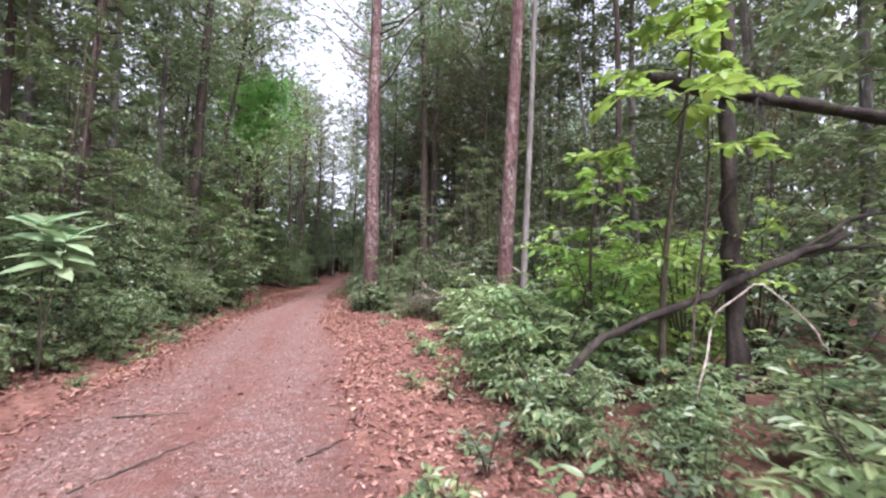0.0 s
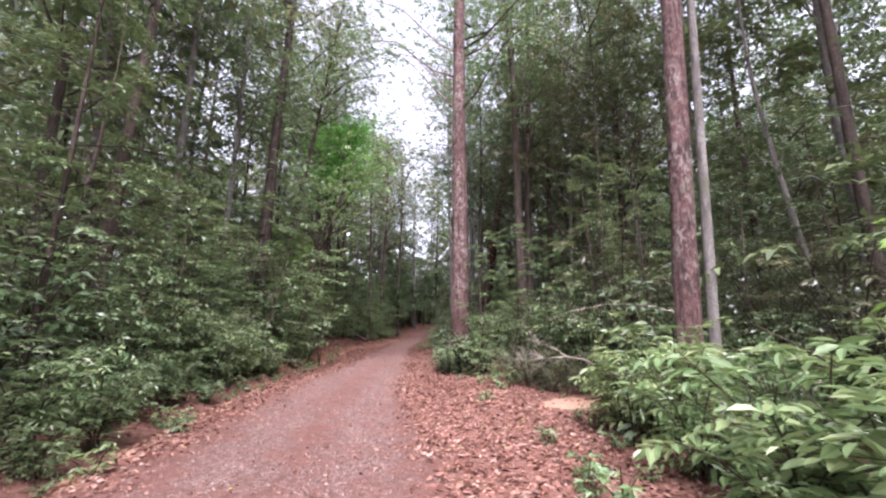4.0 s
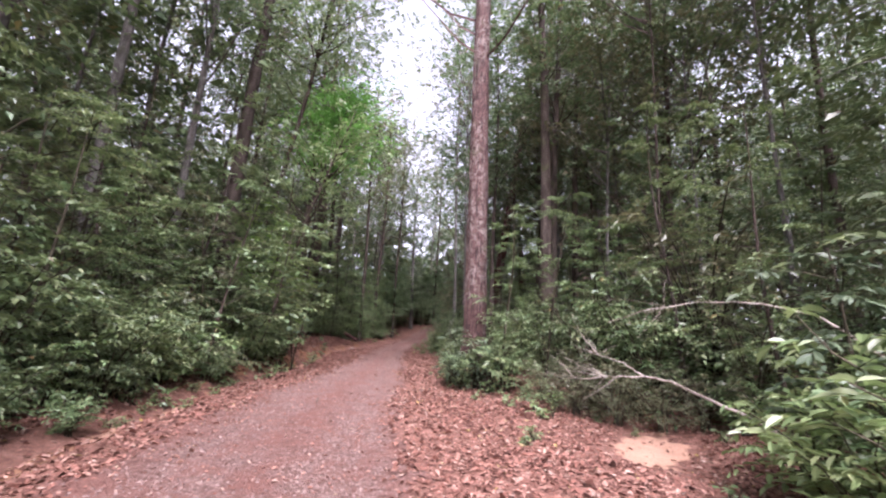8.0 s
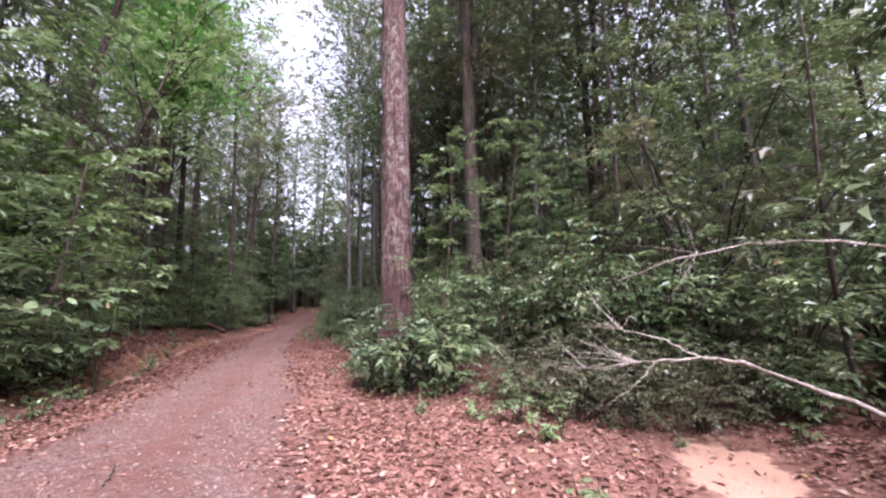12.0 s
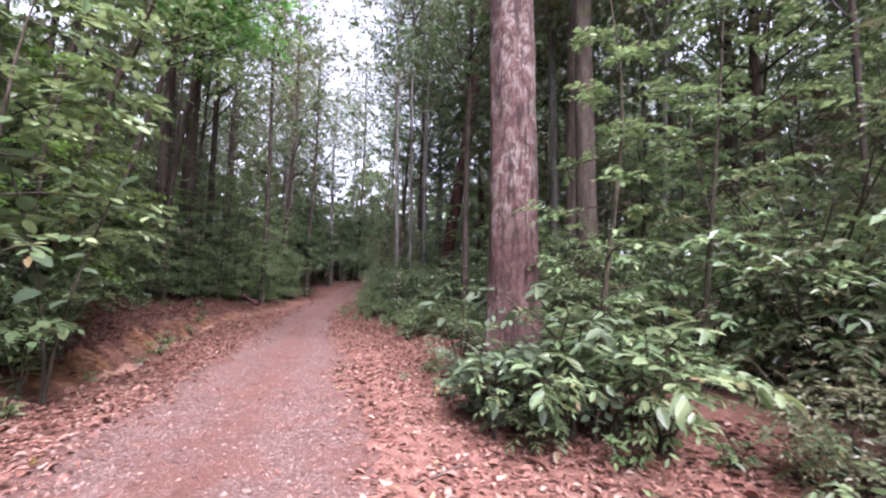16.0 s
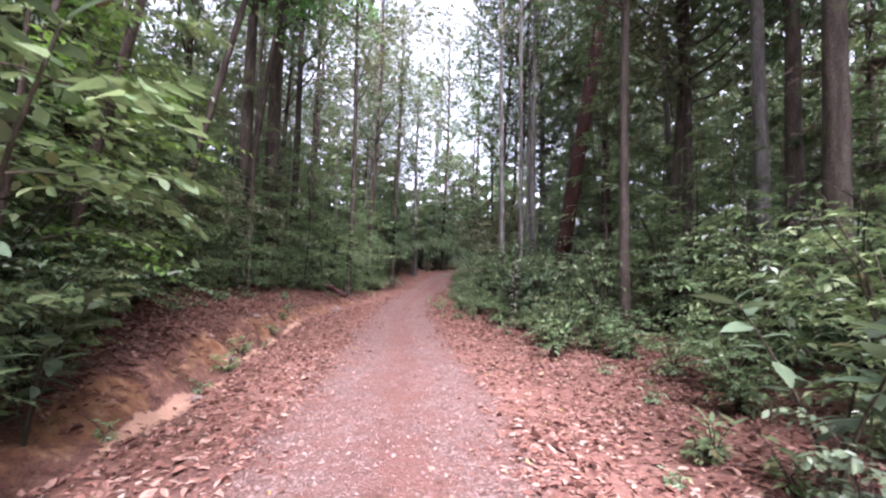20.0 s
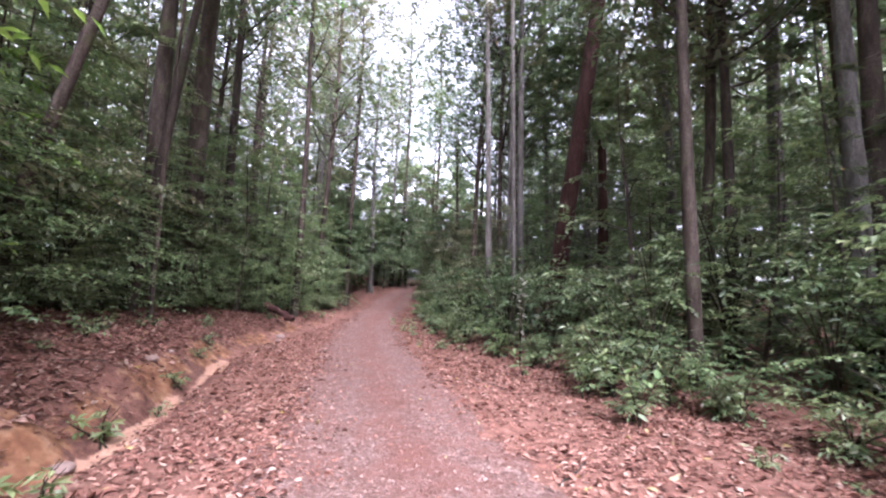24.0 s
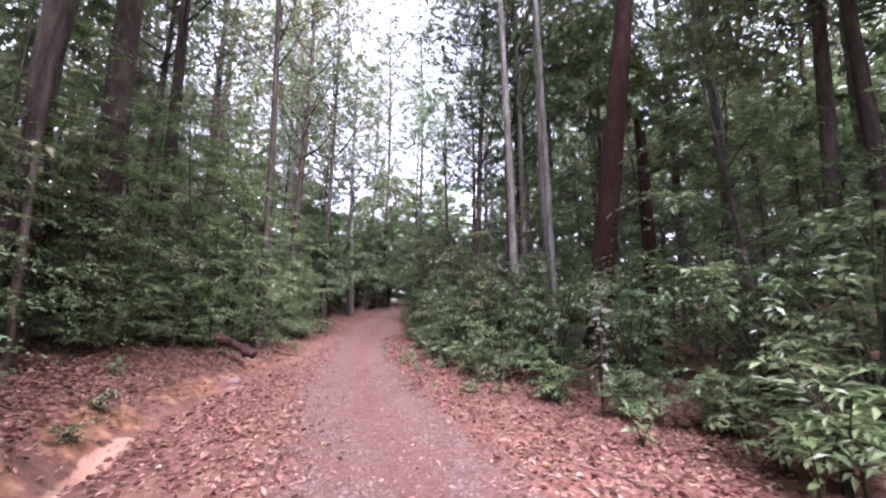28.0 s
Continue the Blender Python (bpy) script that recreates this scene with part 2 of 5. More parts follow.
def road_material():
    k = Mat("gravel_road", 0.9, 0.2)
    mid, fine = k.noise(5, 6, 0.7), k.noise(120, 3, 0.7)
    stones, gap, lumps = k.cells(48, what="Color"), k.cells(48), k.cells(19, what="Color")
    mottle = k.noise(17, 6, 0.78, dist=0.6)
    tone = k.math("ADD", k.math("MULTIPLY", stones, 0.34), k.math("ADD", k.math("MULTIPLY", lumps, 0.22), k.math("MULTIPLY", mottle, 0.44)))
    grit = k.ramp(tone, [(0.22, (0.060, 0.034, 0.028)), (0.40, (0.126, 0.074, 0.060)), (0.55, (0.194, 0.125, 0.104)), (0.74, (0.305, 0.232, 0.198))])
    soil = k.ramp(k.math("ADD", k.math("MULTIPLY", mid, 0.5), k.math("MULTIPLY", tone, 0.5)), [(0.32, (0.080, 0.034, 0.026)), (0.48, (0.150, 0.072, 0.055)), (0.66, (0.225, 0.128, 0.104))])
    track = k.math("ADD", k.attr("track"), k.math("MULTIPLY", k.math("SUBTRACT", mid, 0.5), 1.3))
    c = k.mix(k.ramp(track, [(0.2, 0.1), (0.7, 0.95)]), soil, grit)
    c = k.mix(k.ramp(gap, [(0.4, 0.0), (0.75, 0.5)]), c, (0.070, 0.036, 0.029))
    c = k.mix(k.ramp(fine, [(0.4, 0.35), (0.55, 0.0)]), c, (0.105, 0.060, 0.050))
    c = k.mix(k.ramp(k.noise(1.9, 6, 0.7), [(0.44, 0.55), (0.54, 0.0)]), c, (0.150, 0.068, 0.051))
    k.bump(k.math("ADD", k.math("MULTIPLY", gap, -0.6), k.math("ADD", mid, mottle)), 0.9, 0.03)
    return k.colour(c)


def litter_material():
    k = Mat("dry_fallen_leaves", 0.78, 0.18)
    c = k.ramp(k.island(), [(0.0, (0.055, 0.024, 0.018)), (0.2, (0.115, 0.051, 0.037)), (0.45, (0.195, 0.088, 0.064)), (0.7, (0.275, 0.142, 0.106)),
                            (0.9, (0.350, 0.210, 0.160)), (0.985, (0.38, 0.285, 0.230)), (1.0, (0.332, 0.249, 0.069))])
    c = k.mix(k.ramp(k.noise(30, 4), [(0.4, 0.5), (0.6, 0.0)]), c, (0.085, 0.043, 0.030))
    return k.colour(c)


def stone_material():
    k = Mat("pale_gravel_stones", 0.85, 0.25)
    c = k.ramp(k.island(), [(0.0, (0.063, 0.039, 0.036)), (0.4, (0.110, 0.070, 0.060)), (0.8, (0.155, 0.110, 0.094)), (1.0, (0.200, 0.156, 0.135))])
    return k.colour(k.mix(k.ramp(k.noise(90, 3), [(0.4, 0.4), (0.6, 0.0)]), c, (0.27, 0.16, 0.13)))


GROUND, ROAD, LITTER, STONE = ground_material(), road_material(), litter_material(), stone_material()


# ---- mesh building ----
def unit(v):
    return v / np.maximum(np.linalg.norm(v, axis=-1, keepdims=True), 1e-9)


class Geo:
    """Collects vertices and faces, then makes one mesh of them."""

    def __init__(self):
        self.v, self.f, self.count = [], [], 0

    def add(self, verts, faces):
        self.v.append(np.asarray(verts, float).reshape(-1, 3))
        self.f.append(np.asarray(faces, int) + self.count)
        self.count += len(self.v[-1])
        return self

    def mesh(self, name, material, smooth=False):
        me = bpy.data.meshes.new(name)
        verts = np.concatenate(self.v)
        sizes = np.concatenate([np.full(len(f), f.shape[1]) for f in self.f])
        loops = np.concatenate([f.ravel() for f in self.f])
        me.vertices.add(len(verts))
        me.vertices.foreach_set("co", verts.ravel().astype(np.float32))
        me.loops.add(len(loops))
        me.loops.foreach_set("vertex_index", loops.astype(np.int32))
        me.polygons.add(len(sizes))
        me.polygons.foreach_set("loop_start", np.concatenate([[0], np.cumsum(sizes)[:-1]]).astype(np.int32))
        me.polygons.foreach_set("use_smooth", np.full(len(sizes), smooth))
        me.materials.append(material)
        me.update(calc_edges=True)
        return me


def part(name, geo, material, parent, label="", smooth=False):
    ob = new(name, geo.mesh(name, material, smooth) if isinstance(geo, Geo) else geo)
    ob.parent = parent
    return tagged(ob, label)


def tube(geo, pts, radii, sides=5, capped=True):
    pts, radii = np.asarray(pts, float), np.asarray(radii, float)
    tan = unit(np.gradient(pts, axis=0))
    ref = np.where(np.abs(tan[:, 2:3]) > 0.9, np.array([[1.0, 0, 0]]), np.array([[0, 0, 1.0]]))
    a = unit(np.cross(tan, ref))
    b = np.cross(tan, a)
    ang = np.linspace(0, 2 * np.pi, sides, endpoint=False)
    ring = pts[:, None] + radii[:, None, None] * (a[:, None] * np.cos(ang)[None, :, None] + b[:, None] * np.sin(ang)[None, :, None])
    n = len(pts)
    i, j = np.meshgrid(np.arange(n - 1), np.arange(sides), indexing="ij")
    k = (j + 1) % sides
    geo.add(ring, np.stack([i * sides + j, i * sides + k, (i + 1) * sides + k, (i + 1) * sides + j], -1).reshape(-1, 4))
    if capped:
        for base in (0, (n - 1) * sides):
            mid = pts[0] if base == 0 else pts[-1]
            geo.add(np.vstack([ring.reshape(-1, 3)[base:base + sides], mid]), [(q, (q + 1) % sides, sides) for q in range(sides)])


def leaves(geo, P, D, N, L, W, kind=2, fold=0.18, droop=0.12):
    """Many leaves at once: at P, pointing along D, facing N. kind: triangles a leaf."""
    D = unit(D)
    S = unit(np.cross(D, N))
    U = np.cross(S, D)
    L, W = L[:, None], W[:, None]
    if kind == 1:
        v = np.stack([P + 0.3 * L * D + 0.5 * W * S, P + L * D - droop * L * U, P - 0.5 * W * S], 1)
        f = np.array([[0, 1, 2]])
    elif kind == 2:
        v = np.stack([P, P + 0.45 * L * D + 0.5 * W * S + fold * W * U, P + L * D - droop * L * U, P + 0.45 * L * D - 0.5 * W * S + fold * W * U], 1)
        f = np.array([[0, 1, 2], [0, 2, 3]])
    elif kind == 4:
        v = np.stack([P, P + 0.28 * L * D + 0.42 * W * S + fold * W * U, P + 0.62 * L * D + 0.44 * W * S + (fold * W - 0.3 * droop * L) * U, P + L * D - droop * L * U,
                      P + 0.62 * L * D - 0.44 * W * S + (fold * W - 0.3 * droop * L) * U, P + 0.28 * L * D - 0.42 * W * S + fold * W * U], 1)
        f = np.array([[0, 1, 2, 3], [0, 3, 4, 5]])
    else:
        rows = [P]
        for t, w in ((0.22, 0.36), (0.5, 0.5), (0.78, 0.33)):
            mid = P + t * L * D - droop * t * t * L * U
            rows += [mid + w * W * S + fold * w * W * U, mid, mid - w * W * S + fold * w * W * U]
        rows.append(P + L * D - droop * L * U)
        v = np.stack(rows, 1)
        geo.add(v, (np.array([[0, 1, 2], [0, 2, 3], [7, 10, 8], [8, 10, 9]])[None] + 11 * np.arange(len(P))[:, None, None]).reshape(-1, 3))
        quads = np.array([[1, 4, 5, 2], [2, 5, 6, 3], [4, 7, 8, 5], [5, 8, 9, 6]])
        geo.f.append((quads[None] + 11 * np.arange(len(P))[:, None, None]).reshape(-1, 4) + geo.count - 11 * len(P))
        return
    geo.add(v, (f[None] + v.shape[1] * np.arange(len(P))[:, None, None]).reshape(-1, f.shape[1]))


def sprays(geo, S, D, Ln, k, ll, lw, rng, kind=2, droop=0.25, twigs=None, flat=0.35):
    """Twigs with k leaves each, set to both sides in turn, drooping to the tip."""
    T = len(S)
    t = np.linspace(0.12, 1.0, k)[None, :, None]
    up = np.array([0, 0, 1.0])
    D = unit(D)
    pos = S[:, None] + D[:, None] * Ln[:, None, None] * t - up * (droop * Ln)[:, None, None] * t ** 2
    tan = unit(D[:, None] - up * 2 * droop * t)
    side = unit(np.cross(tan, np.broadcast_to(up, tan.shape) + 0.01))
    sign = np.where(np.arange(k) % 2, 1.0, -1.0)[None, :, None]
    sign[:, -1] = 0
    way = tan * 0.6 + side * sign * 0.85 + rng.normal(0, 0.22, pos.shape) - up * 0.12
    nrm = up + rng.normal(0, flat, pos.shape)
    size = ll * rng.uniform(0.6, 1.25, (T, k)) * (1 - 0.25 * np.abs(np.linspace(-0.6, 1, k))[None])
    leaves(geo, pos.reshape(-1, 3), way.reshape(-1, 3), nrm.reshape(-1, 3), size.ravel(), size.ravel() * lw / ll * rng.uniform(0.8, 1.15, T * k), kind)
    if twigs is not None:
        tip = S + D * Ln[:, None] - up * (droop * Ln)[:, None]
        a = unit(np.cross(D, up + 0.01))
        b = np.cross(D, a)
        r = (0.006 * np.maximum(0.6, Ln))[:, None]
        v = np.stack([S + r * a, S + r * (-0.5 * a + 0.87 * b), S + r * (-0.5 * a - 0.87 * b), tip], 1)
        twigs.add(v, (np.array([[0, 1, 3], [1, 2, 3], [2, 0, 3]])[None] + 4 * np.arange(T)[:, None, None]).reshape(-1, 3))


def trunk_geo(h, r0, r1, rng, lean=(0, 0), sides=12, rings=24, flare=0.5, rough=0.05, sway=0.0, cut=False):
    z = h * np.linspace(0, 1, rings) ** 1.4
    t = z / h
    ang = np.linspace(0, 2 * np.pi, sides, endpoint=False)
    p1, p2, p3 = rng.uniform(0, 6.3, 3)
    cx_ = lean[0] * t + sway * np.sin(t * 5 + p1) * t
    cy_ = lean[1] * t + sway * np.sin(t * 4 + p2) * t
    r = (r0 * (1 - t) + r1 * t)[:, None] * np.ones(sides)
    lobes = 0.6 + 0.4 * np.cos(ang * 5 + p3)[None] + 0.25 * np.cos(ang * 3 + p1)[None]
    r = r * (1 + flare * np.exp(-z / (1.6 * r0 + 0.1))[:, None] * lobes)
    for q in range(5):
        fa, fz, ph = rng.integers(2, 9), rng.uniform(0.5, 5), rng.uniform(0, 6.3)
        r *= 1 + rough * 0.5 * np.sin(fa * ang[None] + fz * z[:, None] + ph)
    r *= 1 + rng.normal(0, rough * 0.35, r.shape)
    v = np.stack([cx_[:, None] + r * np.cos(ang), cy_[:, None] + r * np.sin(ang), np.repeat((z - 0.25 * (t < 0.001))[:, None], sides, 1)], -1)
    if cut:
        v[-1, :, 2] += rng.uniform(-0.3, 0.35, sides)
    g = Geo()
    i, j = np.meshgrid(np.arange(rings - 1), np.arange(sides), indexing="ij")
    k = (j + 1) % sides
    g.add(v, np.stack([i * sides + j, i * sides + k, (i + 1) * sides + k, (i + 1) * sides + j], -1).reshape(-1, 4))
    top = v[-1]
    g.add(np.vstack([top, top.mean(0) - [0, 0, 0.1]]), [(q, (q + 1) % sides, sides) for q in range(sides)])
    return g


def crown_geo(h0, h1, R, clumps, per, ll, rng, lean=(0, 0), h=None, size=0.9, kind=1):
    """Limbs that leave the trunk and the clumps of leaves at their ends."""
    limbs, green = [], Geo()
    h = h or h1
    for c in range(clumps):
        t = rng.uniform(0, 1)
        z = h0 + (h1 - h0) * t
        a = c * 2.4 + rng.uniform(-0.5, 0.5)
        rad = R * np.sqrt(rng.uniform(0.03, 1)) * (0.7 + 0.45 * np.sin(np.pi * min(t + 0.1, 1)))
        end = np.array([np.cos(a) * rad + lean[0] * z / h, np.sin(a) * rad + lean[1] * z / h, z])
        z0 = max(z - rad * rng.uniform(0.3, 0.9), h0 * 0.8)
        base = np.array([lean[0] * z0 / h, lean[1] * z0 / h, z0])
        mid = (base + end) / 2 + [0, 0, 0.12 * rad] + rng.normal(0, 0.15, 3)
        limb = Geo()
        tube(limb, [base, 0.6 * base + 0.4 * mid - [0, 0, 0.06 * rad], mid, end], [0.014 + 0.008 * rad, 0.011 + 0.006 * rad, 0.008 + 0.003 * rad, 0.004], 3, False)
        limbs.append(limb)
        cr = size * rng.uniform(0.6, 1.35)
        n = int(per * rng.uniform(0.6, 1.4))
        T = max(3, n // 7)
        S = end + (mid - end) * (rng.uniform(0, 1, (T, 1)) ** 1.6 * 1.3) + rng.normal(0, 1, (T, 3)) * [0.62 * cr, 0.62 * cr, 0.36 * cr]
        D = unit(S - end + rng.normal(0, 0.4, (T, 3))) * [1, 1, 0.4]
        sprays(green, S, D, rng.uniform(0.4, 0.85, T) * cr, 7, ll, ll * 0.52, rng, kind, 0.25, flat=0.55)
    return limbs, green


def joined(geos):
    g = Geo()
    for q in geos:
        for v in q.v:
            g.v.append(v)
        for f in q.f:
            g.f.append(f + g.count)
        g.count += q.count
    return g


# ---- the lie of the land ----
def road_x(y):
    return np.interp(y, [-60, -10, 0, 4, 8, 12, 18, 24, 30, 36, 42, 46, 50, 55, 62, 80], [14, 1.6, -1.25, -2.45, -3.5, -4.95, -6.45, -7.95, -9.5, -10.7, -11.35, -11.3, -10.7, -9.2, -5.5, 6.0])


def road_half(y):
    return np.interp(y, [0, 10, 16, 22, 40], [1.75, 1.65, 1.4, 1.25, 1.15])


def left_edge(y):
    return np.interp(y, [-30, -6, 0, 4.6, 6.4, 9.9, 12.4, 14.2, 17.4, 19.5, 20.6, 22, 24, 26, 29, 32, 35, 38, 42, 46, 50, 56, 64, 80],
                     [5, -2.2, -3.5, -4.9, -5.5, -6.7, -7.8, -8.3, -9.0, -9.7, -10.6, -11.6, -12.7, -13.4, -14.2, -14.0, -13.6, -13.5, -13.5, -13.3, -12.6, -10.6, -6.5, 3])


def right_edge(y):
    return np.interp(y, [-30, -6, 0, 2.9, 4.8, 8, 11, 12.2, 13.2, 14.2, 14.8, 15.6, 16.6, 17.9, 19.2, 20.3, 21.5, 22.5, 24, 25, 26.2, 27.6, 29.3, 30.3, 32, 34.5, 38, 42, 46, 50, 56, 64, 80],
                     [9, 2.4, 1.0, 0.6, 0.1, 0.0, 0.1, 1.7, 2.2, 1.8, 0.0, -0.8, -1.7, -3.5, -4.1, -3.7, -3.7, -3.6, -3.8, -4.3, -5.1, -5.4, -5.9, -7.0, -7.7, -8.5, -9.1, -9.6, -9.6, -8.9, -7.0, -3.0, 9])


def gully_x(y):
    return np.interp(y, [-6, 4.6, 9.9, 14.2, 17, 20.4, 23, 25, 28, 31, 36], [-1.7, -4.55, -6.6, -8.0, -8.85, -9.5, -10.45, -11.1, -12.1, -12.5, -12.4])


def gully_depth(y):
    return np.interp(y, [2, 10, 16, 20, 24, 27, 30, 34], [0.02, 0.06, 0.11, 0.19, 0.22, 0.20, 0.1, 0.0])


def bank_height(y):
    return np.interp(y, [2, 10, 16, 20, 28, 32, 40], [0.04, 0.09, 0.22, 0.40, 0.42, 0.28, 0.12])


WAVES = [(random.uniform(0.15, 2.6), random.uniform(0, 6.28), random.uniform(0, 6.28)) for _ in range(16)]


def rumple(x, y):
    s = 0
    for f, a, p in WAVES:
        s = s + np.sin(f * (x * np.cos(a) + y * np.sin(a)) + p) / (1 + f * 1.6)
    return s / 3.2


def ground_z(x, y):
    x, y = np.asarray(x, float), np.asarray(y, float)
    u = x - road_x(y)
    off = np.abs(u) - road_half(y)
    z = 0.09 * rumple(x, y) * np.clip((off + 0.2) / 1.2, 0.12, 1.6)
    z = z + np.clip(y - 33, 0, 60) ** 1.25 * 0.022 + 0.15 * np.clip(y - 44, 0, 8)
    d = x - gully_x(y)
    depth = gully_depth(y)
    z = z - depth * np.exp(-(d / 0.26) ** 2) * (1 + 0.3 * np.sin(y * 2.1) + 0.2 * np.sin(y * 4.7))
    z = z + bank_height(y) * (1 / (1 + np.exp(np.clip((d + 0.5 + 0.12 * np.sin(y * 3.3) + 0.08 * np.sin(y * 7.1)) / 0.24, -50, 50))))
    z = z + bank_height(y) * (0.22 * rumple(x * 5 + 3, y * 5) + 0.12 * rumple(x * 11, y * 11 + 2)) * np.exp(-((d + 0.45) / 0.45) ** 2)
    z = z + 0.24 * np.clip(gully_x(y) - 0.5 - x, 0, 4.2) * np.interp(y, [15, 20, 32, 40], [0, 1, 1, 0.3])
    z = z - 0.30 * np.exp(-((x - 0.3) / 1.3) ** 2 - ((y - 13.8) / 1.9) ** 2)
    z = z + 0.16 * np.clip(x - right_edge(y) - 0.2, 0, 2) * np.interp(y, [0, 10, 12, 16, 18, 50], [0.5, 0.3, 0, 0.2, 0.7, 0.6])
    return z


def road_top(u, y):
    hw = road_half(y)
    x = road_x(y) + u
    wheel = np.exp(-((np.abs(u) - 0.72) / 0.3) ** 2)
    edge = (np.abs(u) / hw - 0.84 + 0.2 * rumple(x * 3 + 9, y * 3) + 0.16 * rumple(x * 9, y * 9 + 4)) / 0.3
    return ground_z(x, y) + 0.035 - 0.018 * wheel + 0.012 * rumple(x * 4, y * 4) - 0.10 * np.clip(edge, 0, 1) ** 1.5


def spread(lo, hi, step, far, growth):
    mid = list(np.arange(lo, hi, step))
    out, s, p = [], step, hi
    while p < far:
        out.append(p)
        s *= growth
        p += s
    left = [lo - (q - hi) - step for q in out[:]][::-1]
    return np.array(left + mid + out)


def sheet(name, us, ys, zfun, material):
    U, Y = np.meshgrid(us, ys, indexing="ij")
    base = road_x(Y) * np.clip(1 - (np.abs(U) - 15) / 60, 0, 1)
    X = base + U
    Z = zfun(X, Y, U)
    n, m = U.shape
    i, j = np.meshgrid(np.arange(n - 1), np.arange(m - 1), indexing="ij")
    g = Geo().add(np.stack([X, Y, Z], -1), np.stack([i * m + j, (i + 1) * m + j, (i + 1) * m + j + 1, i * m + j + 1], -1).reshape(-1, 4))
    return new(name, g.mesh(name, material, True)), X.ravel(), Y.ravel(), U.ravel()


def add_mask(ob, name, values):
    ob.data.attributes.new(name, "FLOAT", "POINT").data.foreach_set("value", np.asarray(values, np.float32))


def far_ground(X, Y, U):
    z = ground_z(X, np.clip(Y, -40, 70))
    return np.where(np.hypot(X, Y - 20) > 90, np.clip(z, -0.5, 2.5), z)


across = spread(-7.2, 7.2, 0.14, 420, 1.19)
across = np.concatenate([across[across < -3.9], np.arange(-3.9, -1.9, 0.05), across[across > -1.88]])
ground, GX, GY, GU = sheet("ground", across, spread(-3, 44, 0.12, 460, 1.22), far_ground, GROUND)
tagged(ground, "reddish forest soil with clay gully and leaf mould", "ground", kind="structure")
gd = GX - gully_x(GY)
clay = np.exp(-((gd + 0.38) / 0.3) ** 2) * np.clip(bank_height(GY) * 2.9, 0, 1.0) * (0.72 + 0.3 * np.sin(GY * 2.3) + 0.2 * np.sin(GY * 5.1)) + 0.75 * np.exp(-((gd - 0.2) / 0.2) ** 2) * np.interp(GY, [3, 6, 15, 17], [0, 0.9, 0.9, 0])
add_mask(ground, "clay", np.clip(clay, 0, 1))
sand = np.exp(-((GX - 0.3 * (GY - 13.8)) / 0.62) ** 2 - ((GY - 13.7) / 1.45) ** 2) * (1 + 0.5 * rumple(GX * 5, GY * 5)) + 0.9 * np.exp(-((GX + 0.3) / 0.35) ** 2 - ((GY - 5.6) / 0.5) ** 2)
sand = sand + 0.8 * np.exp(-((gd - 0.2) / 0.22) ** 2) * np.interp(GY, [5, 7, 13, 15], [0, 1, 1, 0]) * (0.8 + 0.3 * np.sin(GY * 1.7))
sand = sand + np.exp(-((gd - 0.04 - 0.05 * np.sin(GY * 2.7)) / 0.17) ** 2) * np.interp(GY, [16, 18, 28, 31], [0, 1, 1, 0]) * (0.8 + 0.3 * np.sin(GY * 1.9))
add_mask(ground, "sand", np.clip(sand, 0, 1))

road, RX, RY, RU = sheet("road", np.arange(-1.95, 1.96, 0.075), np.concatenate([np.arange(-14, -2, 0.6), np.arange(-2, 44, 0.1), np.arange(44, 62, 0.4)]), lambda X, Y, U: road_top(U, Y), ROAD)
tagged(road, "pinkish gravel track with paler wheel marks", "road", kind="structure")
tr = np.exp(-((np.abs(RU - 0.1) - 0.72) / 0.5) ** 2) * (0.85 + 0.5 * rumple(RX * 2.2, RY * 1.1)) + 0.16 + 0.25 * rumple(RX * 3.1 + 2, RY * 2.3)
add_mask(road, "track", np.clip(tr, 0, 1))


